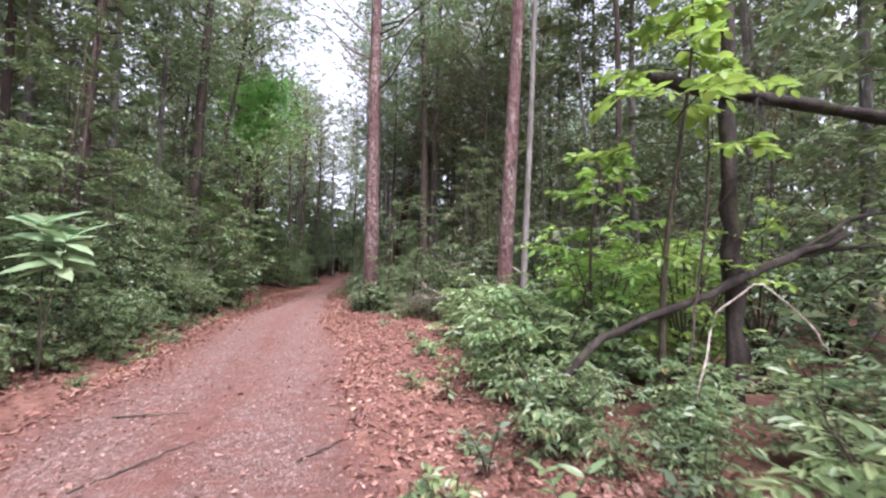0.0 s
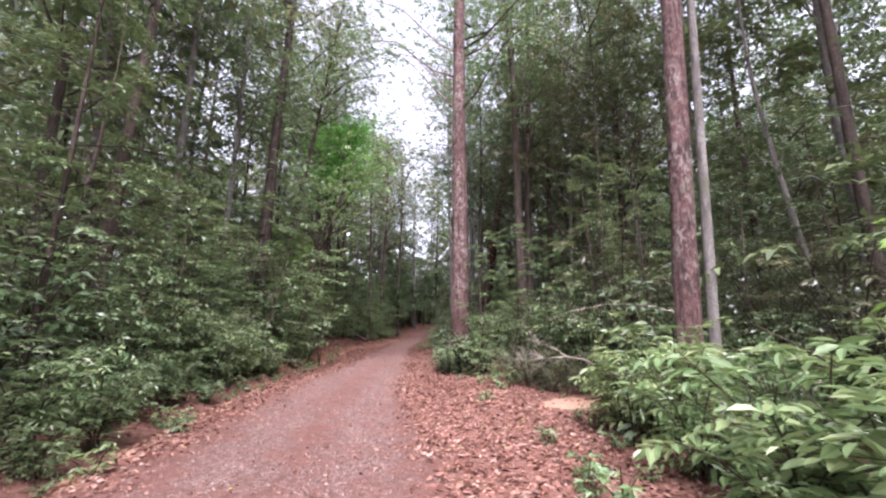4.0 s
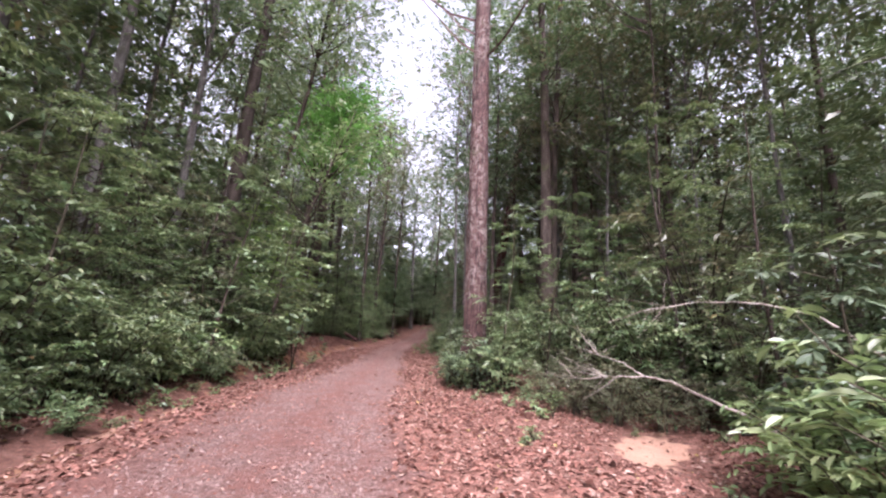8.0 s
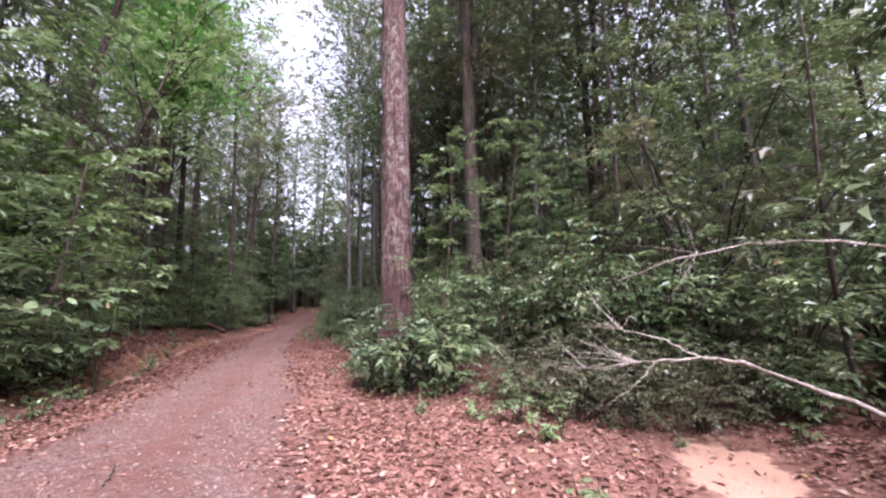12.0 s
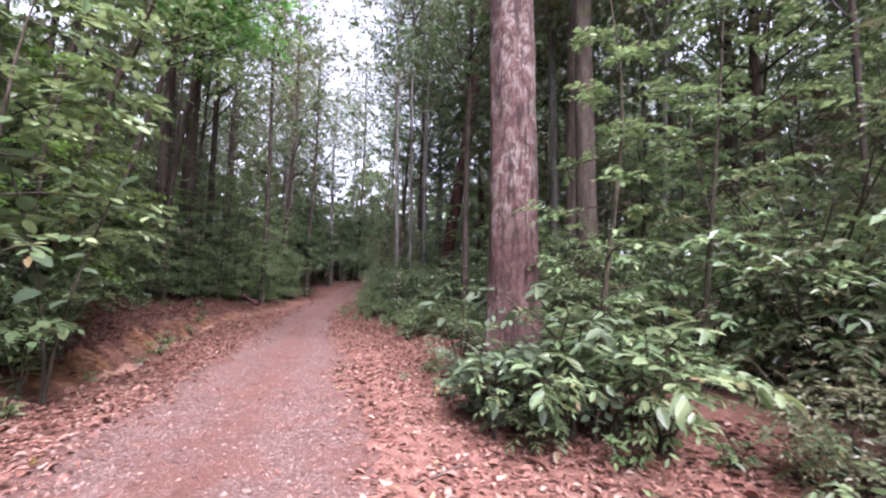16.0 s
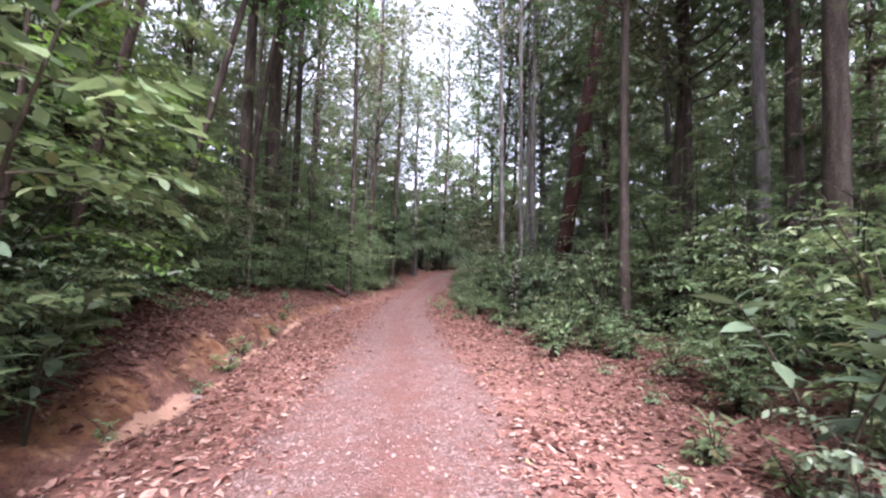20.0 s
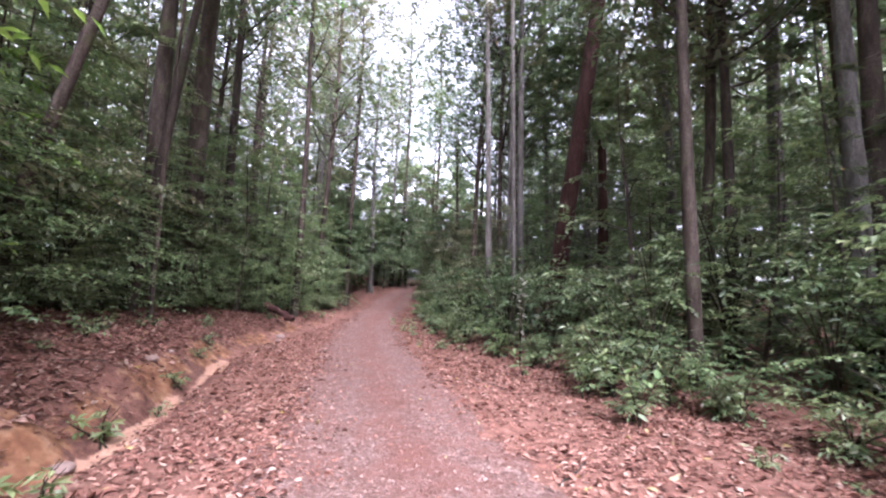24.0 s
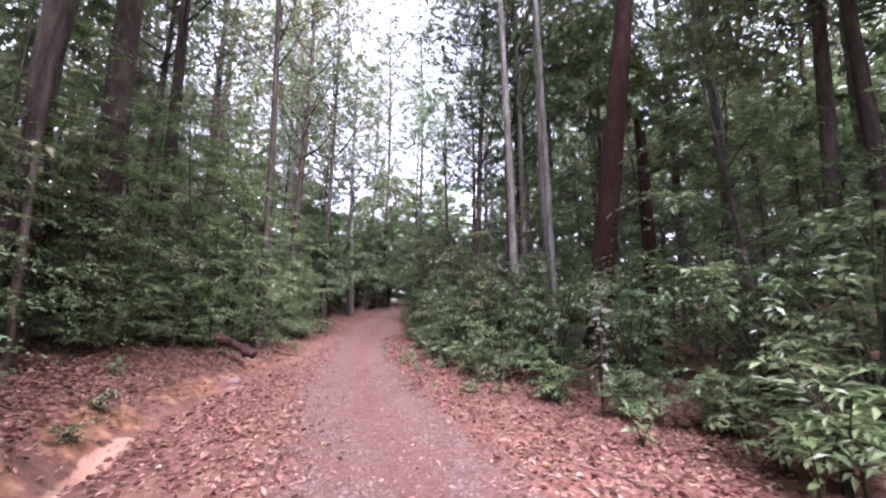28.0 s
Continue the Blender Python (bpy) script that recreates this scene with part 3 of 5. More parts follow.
# ---- what lies on the ground ----
def fallen_leaves(count, seed, kind, lo, hi):
    rng = np.random.default_rng(seed)
    g = Geo()
    n = count * 6
    y = -1 + 45 * rng.uniform(0, 1, n) ** 1.15
    a, b = left_edge(y) - 1.0, right_edge(y) + 1.4
    x = a + (b - a) * rng.uniform(0, 1, n)
    u = x - road_x(y)
    off = np.abs(u) - road_half(y)
    dens = np.clip((off + np.where(u < 0, 0.78, 0.5) + 0.5 * rumple(x * 2, y * 2) + 0.3 * rumple(x * 7, y * 7)) / 0.7, 0.11, 1) * (b - a) / 14
    dens *= 1 - 0.96 * np.exp(-((x - gully_x(y) + 0.1) / 0.34) ** 2)
    dens *= 1 - 0.97 * np.clip(1.7 * np.exp(-((x - 0.3 * (y - 13.8)) / 0.62) ** 2 - ((y - 13.7) / 1.45) ** 2) * (1 + 0.5 * rumple(x * 5, y * 5)), 0, 1)
    dens *= np.clip(0.62 + 0.6 * rumple(x * 1.7 + 5, y * 1.7), 0.2, 1)
    dens *= np.where((x < left_edge(y) - 0.8) | (x > right_edge(y) + 1.6), 0.5, 1) * np.interp(y, [0, 28, 46], [1, 0.85, 0.4])
    dens = np.where((x < gully_x(y) - 0.62) & (x > left_edge(y) - 1.2) & (y > 13) & (y < 33), 1.0, dens)
    ok = rng.uniform(0, 1, n) < dens
    x, y, u = x[ok][:count], y[ok][:count], u[ok][:count]
    n = len(x)
    on_road = np.abs(u) < road_half(y) + 0.1
    z = np.where(on_road, np.maximum(ground_z(x, y), road_top(np.clip(u, -1.94, 1.94), y)), ground_z(x, y)) + rng.uniform(0.003, 0.02, n)
    a = rng.uniform(0, 2 * np.pi, n)
    D = np.stack([np.cos(a), np.sin(a), rng.normal(0.04, 0.14, n)], -1)
    N = np.stack([rng.normal(0, 0.26, n), rng.normal(0, 0.26, n), np.ones(n)], -1)
    L = rng.uniform(lo, hi, n) * np.where(np.abs(u) < road_half(y) - 0.3, 0.65, 1)
    leaves(g, np.stack([x, y, z], -1), D, N, L, L * rng.uniform(0.32, 0.68, n), kind, rng.normal(0.08, 0.3, (n, 1)), rng.normal(0.08, 0.2, (n, 1)))
    return g


litter = joined([fallen_leaves(50000, 3, 4, 0.055, 0.115), fallen_leaves(90000, 5, 2, 0.035, 0.08)])
tagged(new("fallen_leaves", litter.mesh("fallen_leaves", LITTER)), "dry red-brown fallen leaves strewn along the track", "leaf litter", kind="stuff")


def gravel(count, seed):
    rng = np.random.default_rng(seed)
    y = rng.uniform(0.5, 36, count)
    u = np.where(rng.uniform(0, 1, count) < 0.7, rng.normal(0, 0.3, count) + rng.choice([-0.68, 0.75], count), rng.uniform(-1.5, 1.5, count))
    u = np.clip(u, -road_half(y) - 0.1, road_half(y) + 0.1)
    x, r = road_x(y) + u, rng.uniform(0.006, 0.013, count) * rng.choice([1, 1, 1, 1.5, 2.0], count)
    z = road_top(u, y) + r * 0.15
    octa = np.array([[1, 0, 0], [0, 1, 0], [-1, 0, 0], [0, -1, 0], [0, 0, 0.7], [0, 0, -0.7]], float)
    v = np.stack([x, y, z], -1)[:, None] + octa[None] * r[:, None, None] * rng.uniform(0.6, 1.35, (count, 6, 3))
    f = np.array([[0, 1, 4], [1, 2, 4], [2, 3, 4], [3, 0, 4]])
    g = Geo().add(v, (f[None] + 6 * np.arange(count)[:, None, None]).reshape(-1, 3))
    return tagged(new("gravel", g.mesh("gravel", STONE)), "small pinkish-grey stones on the track", "gravel", kind="stuff")


gravel(26000, 4)


# ---- plants: one builder a kind, copied with turns and sizes ----
MADE = {}


def place(key, build, x, y, size=1.0, turn=None, z=None, tilt=(0, 0), sink=0.03, rng=random):
    turn = rng.uniform(0, 360) if turn is None else turn
    zz = float(ground_z(x, min(max(y, -40), 70))) - sink if z is None else z
    m = pose(x, y, zz, tilt[0], tilt[1], turn) @ Matrix.Scale(size, 4)
    if key in MADE:
        return copy_thing(MADE[key], m)
    ob = MADE[key] = build()
    ob.matrix_basis = m
    return ob


def shrub(seed, h, spread_, stems, twigs, k, ll, lw, leaf, label, kind=4, name="shrub", droop=0.3, low=0.15, split=True, group="undergrowth along the track"):
    rng = np.random.default_rng(seed)
    wood, green, canes = Geo(), Geo(), []
    S, D, Ln = [], [], []
    for s in range(stems):
        a = s * 2.4 + rng.uniform(-0.4, 0.4)
        out = np.array([np.cos(a), np.sin(a), 0])
        reach, top = spread_ * rng.uniform(0.3, 1.0), h * rng.uniform(0.6, 1.0)
        t = np.linspace(0, 1, 6)[:, None]
        line = out * reach * t ** 1.6 + np.array([0, 0, top]) * (t - 0.12 * t ** 3) + rng.normal(0, 0.03, (6, 3)) * t
        line[0] = out * 0.08
        canes.append(Geo())
        tube(canes[-1], line, np.linspace(0.013, 0.004, 6) * (0.6 + 0.35 * h), 4, False)
        q = rng.uniform(low, 1.0, twigs)
        p = np.stack([np.interp(q, t[:, 0], line[:, i]) for i in range(3)], -1)
        b = rng.uniform(0, 2 * np.pi, twigs)
        d = np.stack([np.cos(b), np.sin(b), rng.uniform(0.0, 0.7, twigs)], -1) + out * 0.45
        S.append(p), D.append(d), Ln.append(spread_ * rng.uniform(0.28, 0.6, twigs) * (1.1 - 0.35 * q))
    sprays(green, np.concatenate(S), np.concatenate(D), np.concatenate(Ln), k, ll, lw, rng, kind, droop, wood if split else None)
    root = tagged(new(name), label, name.split("_")[-1], group)
    if split:
        for g in canes:
            part("stem", g, STEM, root)
        tagged(part("twiggery", wood, STEM, root), kind="stuff")
    else:
        tagged(part("branchwork", joined(canes), STEM, root), kind="stuff")
    part("foliage", green, leaf, root)
    return root


def sapling(seed, h, R, branches, twigs, k, ll, leaf, bark, label, first=0.15, kind=2, split=False, lw=0.42, lean=None):
    rng = np.random.default_rng(seed)
    lean = rng.normal(0, 0.06 * h, 2) if lean is None else np.array(lean)
    stem = trunk_geo(h, 0.012 + 0.0062 * h, 0.008, rng, lean, 7, 14, 0.3, 0.05, 0.03 * h)
    limbs, green = [], Geo()
    S, D, Ln = [], [], []
    for b in range(branches):
        t = first + (0.98 - first) * (b + rng.uniform(0, 1)) / branches
        a = b * 2.4 + rng.uniform(-0.5, 0.5)
        L = R * (1.08 - 0.7 * t) * rng.uniform(0.6, 1.2)
        base = np.array([lean[0] * t, lean[1] * t, h * t])
        d = np.array([np.cos(a), np.sin(a), rng.uniform(0.1, 0.75)])
        n = np.linspace(0, 1, 4)[:, None]
        line = base + d * L * n - np.array([0, 0, 0.35 * L]) * n ** 2
        limbs.append(Geo())
        tube(limbs[-1], line, np.linspace(0.006 + 0.006 * L, 0.003, 4), 3, False)
        q = rng.uniform(0.2, 1.0, twigs)
        S.append(np.stack([np.interp(q, n[:, 0], line[:, i]) for i in range(3)], -1))
        side = rng.uniform(-1.2, 1.2, twigs) + a
        D.append(np.stack([np.cos(side), np.sin(side), rng.uniform(-0.2, 0.5, twigs)], -1))
        Ln.append(L * rng.uniform(0.28, 0.55, twigs))
    sprays(green, np.concatenate(S), np.concatenate(D), np.concatenate(Ln), k, ll, ll * lw, rng, kind, 0.25)
    root = tagged(new("sapling"), label, "young tree", "young trees of the understorey")
    part("trunk", stem, bark, root, smooth=True)
    crown = part("crown", green, leaf, root)
    if split:
        for g in limbs:
            part("branch", g, bark, crown)
    else:
        tagged(part("branchwork", joined(limbs), bark, crown), kind="stuff")
    return root


def tree(seed, h, r0, h0, R, clumps, per, ll, leaf, bark, label, lean=(0, 0), sides=12, rings=24, flare=0.45, rough=0.05, sway=0.15, size=0.9, group="forest trees", split=True, kind=1):
    rng = np.random.default_rng(seed)
    stem = trunk_geo(h, r0, r0 * (0.5 if sides > 20 else 0.28), rng, lean, sides, rings, flare, rough, sway)
    limbs, green = crown_geo(h0, h * 1.02, R, clumps, per, ll, rng, lean, h, size, kind)
    root = tagged(new("tree"), label, "tree", group)
    part("trunk", stem, bark, root, smooth=True)
    crown = part("crown", green, leaf, root)
    if split:
        for g in limbs:
            part("limb", g, bark, crown)
    else:
        tagged(part("branchwork", joined(limbs), bark, crown), kind="stuff")
    return root


rnd = random.Random(11)

# the trees that stand out along the track
tree(1, 24, 0.335, 12.5, 5.6, 40, 130, 0.25, LEAF_DARK, BARK_RED, "tall tree with flaking pinkish-brown bark beside the track", (-0.15, 0.3), 36, 110, 0.55, 0.035, 0.08).matrix_basis = pose(-3.26, 18.6, float(ground_z(-3.26, 18.6)))
tree(2, 23, 0.2, 15.0, 3.6, 24, 110, 0.22, LEAF_DARK, BARK_RED, "tall slim tree with smooth red-brown bark behind bushes", (1.2, 0.2), 28, 80, 0.35, 0.03, 0.05).matrix_basis = pose(1.6, 11.0, float(ground_z(1.6, 11)))
tree(3, 22, 0.1, 15.0, 2.6, 18, 100, 0.2, LEAF_CROWN, BARK_GREY, "slim tree with pale grey bark", (0.9, 0.1), 14, 40, 0.3).matrix_basis = pose(2.28, 11.75, 0)
tree(4, 22, 0.32, 14.5, 4.0, 24, 110, 0.22, LEAF_DARK, BARK_DARKRED, "leaning tree with dark red-brown bark", (3.1, 0.3), 24, 60, 0.5, 0.05, 0.1).matrix_basis = pose(-4.1, 32.9, float(ground_z(-4.1, 32.9)))
tree(6, 9.0, 0.075, 5.4, 2.5, 22, 130, 0.2, LEAF_FRESH, BARK_BROWN, "leaning tree with light green leaves over the track", (2.6, 0.0), 10, 26, 0.3, 0.05, 0.2, 0.8).matrix_basis = pose(-11.2, 20.4, float(ground_z(-11.2, 20.4)))
stump = tagged(new("dead_trunk"), "broken dead trunk, dark red-brown and leafless", "dead tree")
part("stem", trunk_geo(6.8, 0.19, 0.15, np.random.default_rng(5), (0.1, 0), 14, 24, 0.4, 0.08, 0.05, True), BARK_DARKRED, stump)
stump.matrix_basis = pose(-2.05, 33.8, float(ground_z(-2.05, 33.8)))

NEAR = [(-10.85, 17.45, 0.26, "dark"), (-11.6, 14.0, 0.16, "pale"), (-11.9, 16.6, 0.14, "pale"), (-0.7, 23.9, 0.20, "dark"), (-0.45, 26.2, 0.17, "pale"), (0.6, 26.9, 0.20, "brown"),
        (2.42, 31.6, 0.24, "pale"), (-3.3, 26.1, 0.12, "brown"), (-5.4, 31.9, 0.09, "pale"), (-6.1, 32.8, 0.11, "pale"), (-4.8, 34.2, 0.13, "pale"), (-4.9, 36.5, 0.12, "pale"),
        (-6.4, 38.4, 0.14, "brown"), (-3.9, 39.8, 0.17, "pale"), (-2.0, 42.3, 0.16, "pale"), (-14.2, 28.55, 0.06, "brown"), (-15.15, 31.1, 0.30, "dark"), (-15.2, 29.5, 0.24, "brown"),
        (-15.5, 33.5, 0.18, "dark"), (-18.0, 50.2, 0.25, "pale"), (-16.6, 48.0, 0.15, "pale"), (-18.5, 41.2, 0.24, "brown"), (-21.0, 46.0, 0.26, "brown"), (-25.0, 54.0, 0.28, "brown"),
        (3.9, 24.1, 0.2, "dark"), (4.6, 42.5, 0.25, "dark"), (-1.0, 21.9, 0.24, "brown"), (4.6, 17.8, 0.06, "pale"), (6.0, 20.5, 0.09, "pale"), (1.2, 23.0, 0.07, "pale"), (2.4, 25.8, 0.08, "pale"), (3.4, 20.4, 0.06, "pale"), (1.9, 18.9, 0.05, "brown"), (7.2, 15.0, 0.17, "pale"), (5.6, 12.6, 0.12, "brown"),
        (-13.9, 36.3, 0.15, "brown"), (-14.4, 40.5, 0.17, "dark"), (-13.8, 44.2, 0.14, "brown"), (-13.2, 48.5, 0.18, "pale"), (-11.6, 52.0, 0.16, "brown"), (-9.0, 56.5, 0.2, "dark"),
        (-12.9, 55.5, 0.15, "pale"), (-5.6, 47.6, 0.15, "brown"), (-4.2, 51.5, 0.18, "pale"), (-9.4, 10.3, 0.15, "brown"), (-10.5, 6.5, 0.2, "pale"), (-8.6, 4.8, 0.14, "brown")]
BARKS = {"dark": BARK_BROWN, "pale": BARK_GREY, "brown": BARK_BROWN}
WORDS = {"dark": "tall tree with dark brown bark in the forest", "pale": "tall slender tree with pale grey bark", "brown": "tall tree with brown mossy bark in the forest"}
for n, (x, y, r, tone) in enumerate(NEAR):
    h = rnd.uniform(18, 25) * (0.75 + 1.3 * min(r, 0.25)) * (1.45 if -7 < x < -4.5 and 31 < y < 35 else 1)
    tree(40 + n, h, r, h * (rnd.uniform(0.46, 0.6) if x < left_edge(y) else rnd.uniform(0.42, 0.56) + (0.1 if y < 19 else 0)), rnd.uniform(2.6, 4.0) + (1.2 if y > 28 else 0), 32, 150 if y < 19 else 115, 0.2 if y < 19 else 0.26, rnd.choice([LEAF_DARK, LEAF_CROWN, LEAF_CROWN, LEAF_OLIVE]), BARKS[tone], WORDS[tone],
         (rnd.uniform(-0.45, 0.45), rnd.uniform(-0.45, 0.45)), 14, 26, 0.4, 0.06, 0.2, split=y < 30, kind=2 if y < 19 else 1).matrix_basis = pose(x, y, float(ground_z(x, y)) - 0.05)

# one that leans over the track with its crown high above it
tree(34, 20.0, 0.14, 11.5, 3.6, 46, 130, 0.24, LEAF_DARK, BARK_BROWN, "tall tree leaning from the bank over the track", (3.4, 0.2), 12, 30, 0.35, 0.05, 0.15).matrix_basis = pose(-13.9, 22.4, float(ground_z(-13.9, 22.4)))
tree(32, 12.8, 0.11, 8.6, 2.6, 44, 150, 0.2, LEAF_BACKLIT, BARK_BROWN, "tall tree on the bank with bright back-lit green layered leaves", (3.2, 0.4), 12, 30, 0.35, 0.05, 0.15, 0.8, kind=2).matrix_basis = pose(-14.2, 25.0, float(ground_z(-14.2, 25.0)))
tree(33, 14.6, 0.14, 10.2, 2.6, 42, 150, 0.22, LEAF_BACKLIT, BARK_BROWN, "tall tree beyond the bank with bright back-lit green layered leaves", (1.8, 0.0), 12, 30, 0.35, 0.05, 0.15, 0.8, kind=2).matrix_basis = pose(-14.8, 28.6, float(ground_z(-14.8, 28.6)))

# broad crowns that reach over the track; the last two, unseen, only add shade
for n, (x, y, h, h0, R) in enumerate([(-17.4, 35.2, 19, 10, 4.2), (-5.3, 37.6, 21, 10, 4.6), (-1.0, 28.6, 21, 8, 4.6), (2.0, 35.5, 22, 7, 5.0), (3.4, 22.6, 20, 7, 4.4), (7.2, 27.5, 22, 6, 5.0), (6.6, 37.0, 22, 6, 5.0),
                                      (-17.4, 26.6, 21, 10.5, 3.6), (-7.2, 48.5, 16, 4, 4.2), (-15.2, 49.0, 15, 3.5, 4.2), (-9.4, 57.0, 20, 5, 5.0), (-4.0, 41.5, 21, 8, 4.4), (-0.6, 39.6, 21, 7, 4.8), (5.5, -5.5, 17, 5, 3.6), (-6.8, -2.5, 17, 5, 4.6)]):
    tree(80 + n, h, 0.13, h0, R, 40, 115, 0.28, (LEAF_DARK, LEAF_CROWN)[n % 2], BARK_BROWN, "spreading forest tree, its crown added for cover over the track and shade",
         (rnd.uniform(-0.4, 0.4), 0), 14, 26, 0.4, 0.06, 0.25, 1.1, split=0 < y < 42).matrix_basis = pose(x, y, float(ground_z(x, y)) - 0.05)

# the forest round about
spots = [(x, y) for x, y, *_ in NEAR] + [(-3.26, 18.6), (1.85, 11), (2.5, 11.75), (-4.1, 32.9), (-2.05, 33.8)]


def far_tree(kind):
    rng = random.Random(900 + kind)
    tone = ("dark", "pale", "brown")[kind % 3]
    h = rng.uniform(17, 26)
    return lambda: tree(900 + kind, h, rng.uniform(0.09, 0.19), h * (rng.uniform(0.36, 0.54) if kind % 3 == 0 else rng.uniform(0.14, 0.34)), rng.uniform(2.6, 3.8), 34, 112 if kind % 3 else 84, 0.38, (LEAF_CROWN, LEAF_DARK, LEAF_OLIVE, LEAF_CROWN)[kind % 4],
                        BARKS[tone], WORDS[tone], (rng.uniform(-1, 1), rng.uniform(-1, 1)), 9, 18, 0.35, 0.06, 0.55, 1.4, split=False)


def free(x, y, gap):
    return all((x - a) ** 2 + (y - b) ** 2 > gap * gap for a, b in spots)


# unseen trees behind and beside the start, added for their shade
for n, (x, y) in enumerate([(12.6, -1), (11.6, -7.5), (-6.2, -4.4), (-9.5, 0.5)]):
    spots.append((x, y))
    place(("tree", n), far_tree(n), x, y, 1.0, rng=rnd)
count = 0
for _ in range(6000):
    if count >= 150:
        break
    x, y = rnd.uniform(-42, 34), rnd.uniform(-14, 72)
    if not (x < left_edge(y) - (5.0 if 14 < y < 44 else 2.6) or x > right_edge(y) + (3.4 if y > 26 else 6.5 if y > 14 else 7.5)):
        continue
    # out of view the trees are thinned; those left only shade the place
    if rnd.random() > (0.22 if y <= 0.7 * abs(x + 1.5) - 3 else 0.55 if x > 3 and y < 32 else 1.0) or not free(x, y, 1.7 + 0.035 * abs(y - 12)):
        continue
    spots.append((x, y))
    place(("tree", count % 12), far_tree(count % 12), x, y, rnd.uniform(0.85, 1.18), rng=rnd)
    count += 1

# young trees of the understorey: the front ones, then those deeper in
FRONT = [lambda: sapling(201, 5.5, 1.9, 22, 8, 13, 0.125, LEAF_SHRUB, STEM, "young tree with layered drooping green leaves", split=True),
         lambda: sapling(202, 7.5, 2.2, 24, 9, 13, 0.13, LEAF_SHRUB, BARK_BROWN, "young tree with mid-green leaves and a brown stem", 0.15),
         lambda: sapling(203, 4.2, 1.7, 20, 8, 13, 0.13, LEAF_OLIVE, STEM, "young tree with dull olive-green leaves", split=True),
         lambda: sapling(204, 8.5, 2.4, 26, 9, 12, 0.14, LEAF_CROWN, BARK_BROWN, "slender young tree with mid-green leaves", 0.18)]
DEEP = [lambda: sapling(211, 6.0, 2.3, 22, 9, 13, 0.23, LEAF_SHRUB, BARK_BROWN, "young tree with green leaves deep in the forest", 0.05, 1),
        lambda: sapling(212, 8.5, 2.6, 24, 9, 13, 0.24, LEAF_DARK, BARK_BROWN, "young tree with dark leaves deep in the forest", 0.08, 1),
        lambda: sapling(213, 10.5, 2.7, 26, 9, 13, 0.25, LEAF_CROWN, BARK_GREY, "slender young tree with a pale stem deep in the forest", 0.15, 1),
        lambda: sapling(214, 5.0, 2.2, 20, 9, 12, 0.22, LEAF_OLIVE, STEM, "young tree with olive leaves deep in the forest", 0.05, 1),
        lambda: sapling(215, 6.5, 2.2, 20, 8, 12, 0.20, LEAF_BROWN, STEM, "young tree with browned leaves, partly dead", 0.2, 1)]
small = []


def understorey(total, kinds, weights, near, wide, key, gap, y0, y1, share):
    count = 0
    for _ in range(6000):
        if count >= total:
            break
        y = rnd.uniform(y0, y1)
        left = rnd.random() < share
        d = near + abs(rnd.gauss(0, 1)) * wide
        x = left_edge(y) - d if left else right_edge(y) + d
        if any((x - a) ** 2 + (y - b) ** 2 < gap for a, b in small) or (0.2 < x < 3.0 and 9 < y < 12.5) or (x > 0 and y < 12 and d < 3.4) or (not left and 18 < y < 34 and d < (2.5 if key == 'front' else 5.0)) or (-4.8 < x < -1.8 and 16.5 < y < 20) or (x > -2 and 12 <= y < 16 and d < 1.5):
            continue
        small.append((x, y))
        k = rnd.choices(range(len(kinds)), weights)[0]
        place((key, k), kinds[k], x, y, rnd.uniform(0.75, 1.2), rng=rnd)
        count += 1


for n, (x, y) in enumerate([(-16.3, 27), (-17, 29.5), (-15.8, 34.8), (-15.2, 37.6), (-16.4, 24.6), (-14.9, 22.6), (-15.4, 43), (-9.6, 55.8), (-12.4, 53.2), (-11.6, 56.2), (-7.2, 55.5), (-15.4, 47.5), (-16.2, 44.5), (-13.9, 52.5), (-6.6, 46.5), (-5.4, 49.3)]):
    small.append((x, y))
    place(("deep", n % 2), DEEP[n % 2], x, y, rnd.uniform(0.75, 1.1), rng=rnd)
understorey(50, FRONT, (5, 4, 3, 4), 1.3, 1.0, "front", 1.6, -2, 48, 0.86)
understorey(98, DEEP, (4, 4, 3, 3, 1), 3.6, 6.5, "deep", 2.2, -6, 66, 0.5)
for n in range(110):
    y = rnd.uniform(19, 52)
    x = float(right_edge(y)) + rnd.uniform(6.0, 15)
    if all((x - a) ** 2 + (y - b) ** 2 > 5.0 for a, b in small):
        small.append((x, y))
        k = rnd.choices(range(5), (2, 5, 5, 1, 1))[0]
        place(("deep", k), DEEP[k], x, y, rnd.uniform(0.8, 1.25), rng=rnd)

# bushes along the track: a front row and the dense growth behind it
SHRUBS = [lambda: shrub(301, 1.5, 0.95, 9, 12, 10, 0.125, 0.054, LEAF_SHRUB, "leafy green bush at the edge of the track"),
          lambda: shrub(302, 2.1, 1.15, 10, 13, 10, 0.13, 0.055, LEAF_DARK, "dense bush with dark green leaves", 2),
          lambda: shrub(303, 1.1, 0.8, 8, 10, 9, 0.11, 0.05, LEAF_SHRUB, "low green bush on leaf litter", 2),
          lambda: shrub(304, 2.4, 1.2, 10, 13, 10, 0.14, 0.06, LEAF_OLIVE, "tall bush with olive-green leaves", 2),
          lambda: shrub(305, 1.7, 1.0, 9, 13, 9, 0.15, 0.05, LEAF_SHRUB, "bush with long narrow green leaves", 2),
          lambda: shrub(306, 1.3, 0.85, 8, 11, 10, 0.10, 0.048, LEAF_FRESH, "bush with fresh light green leaves")]
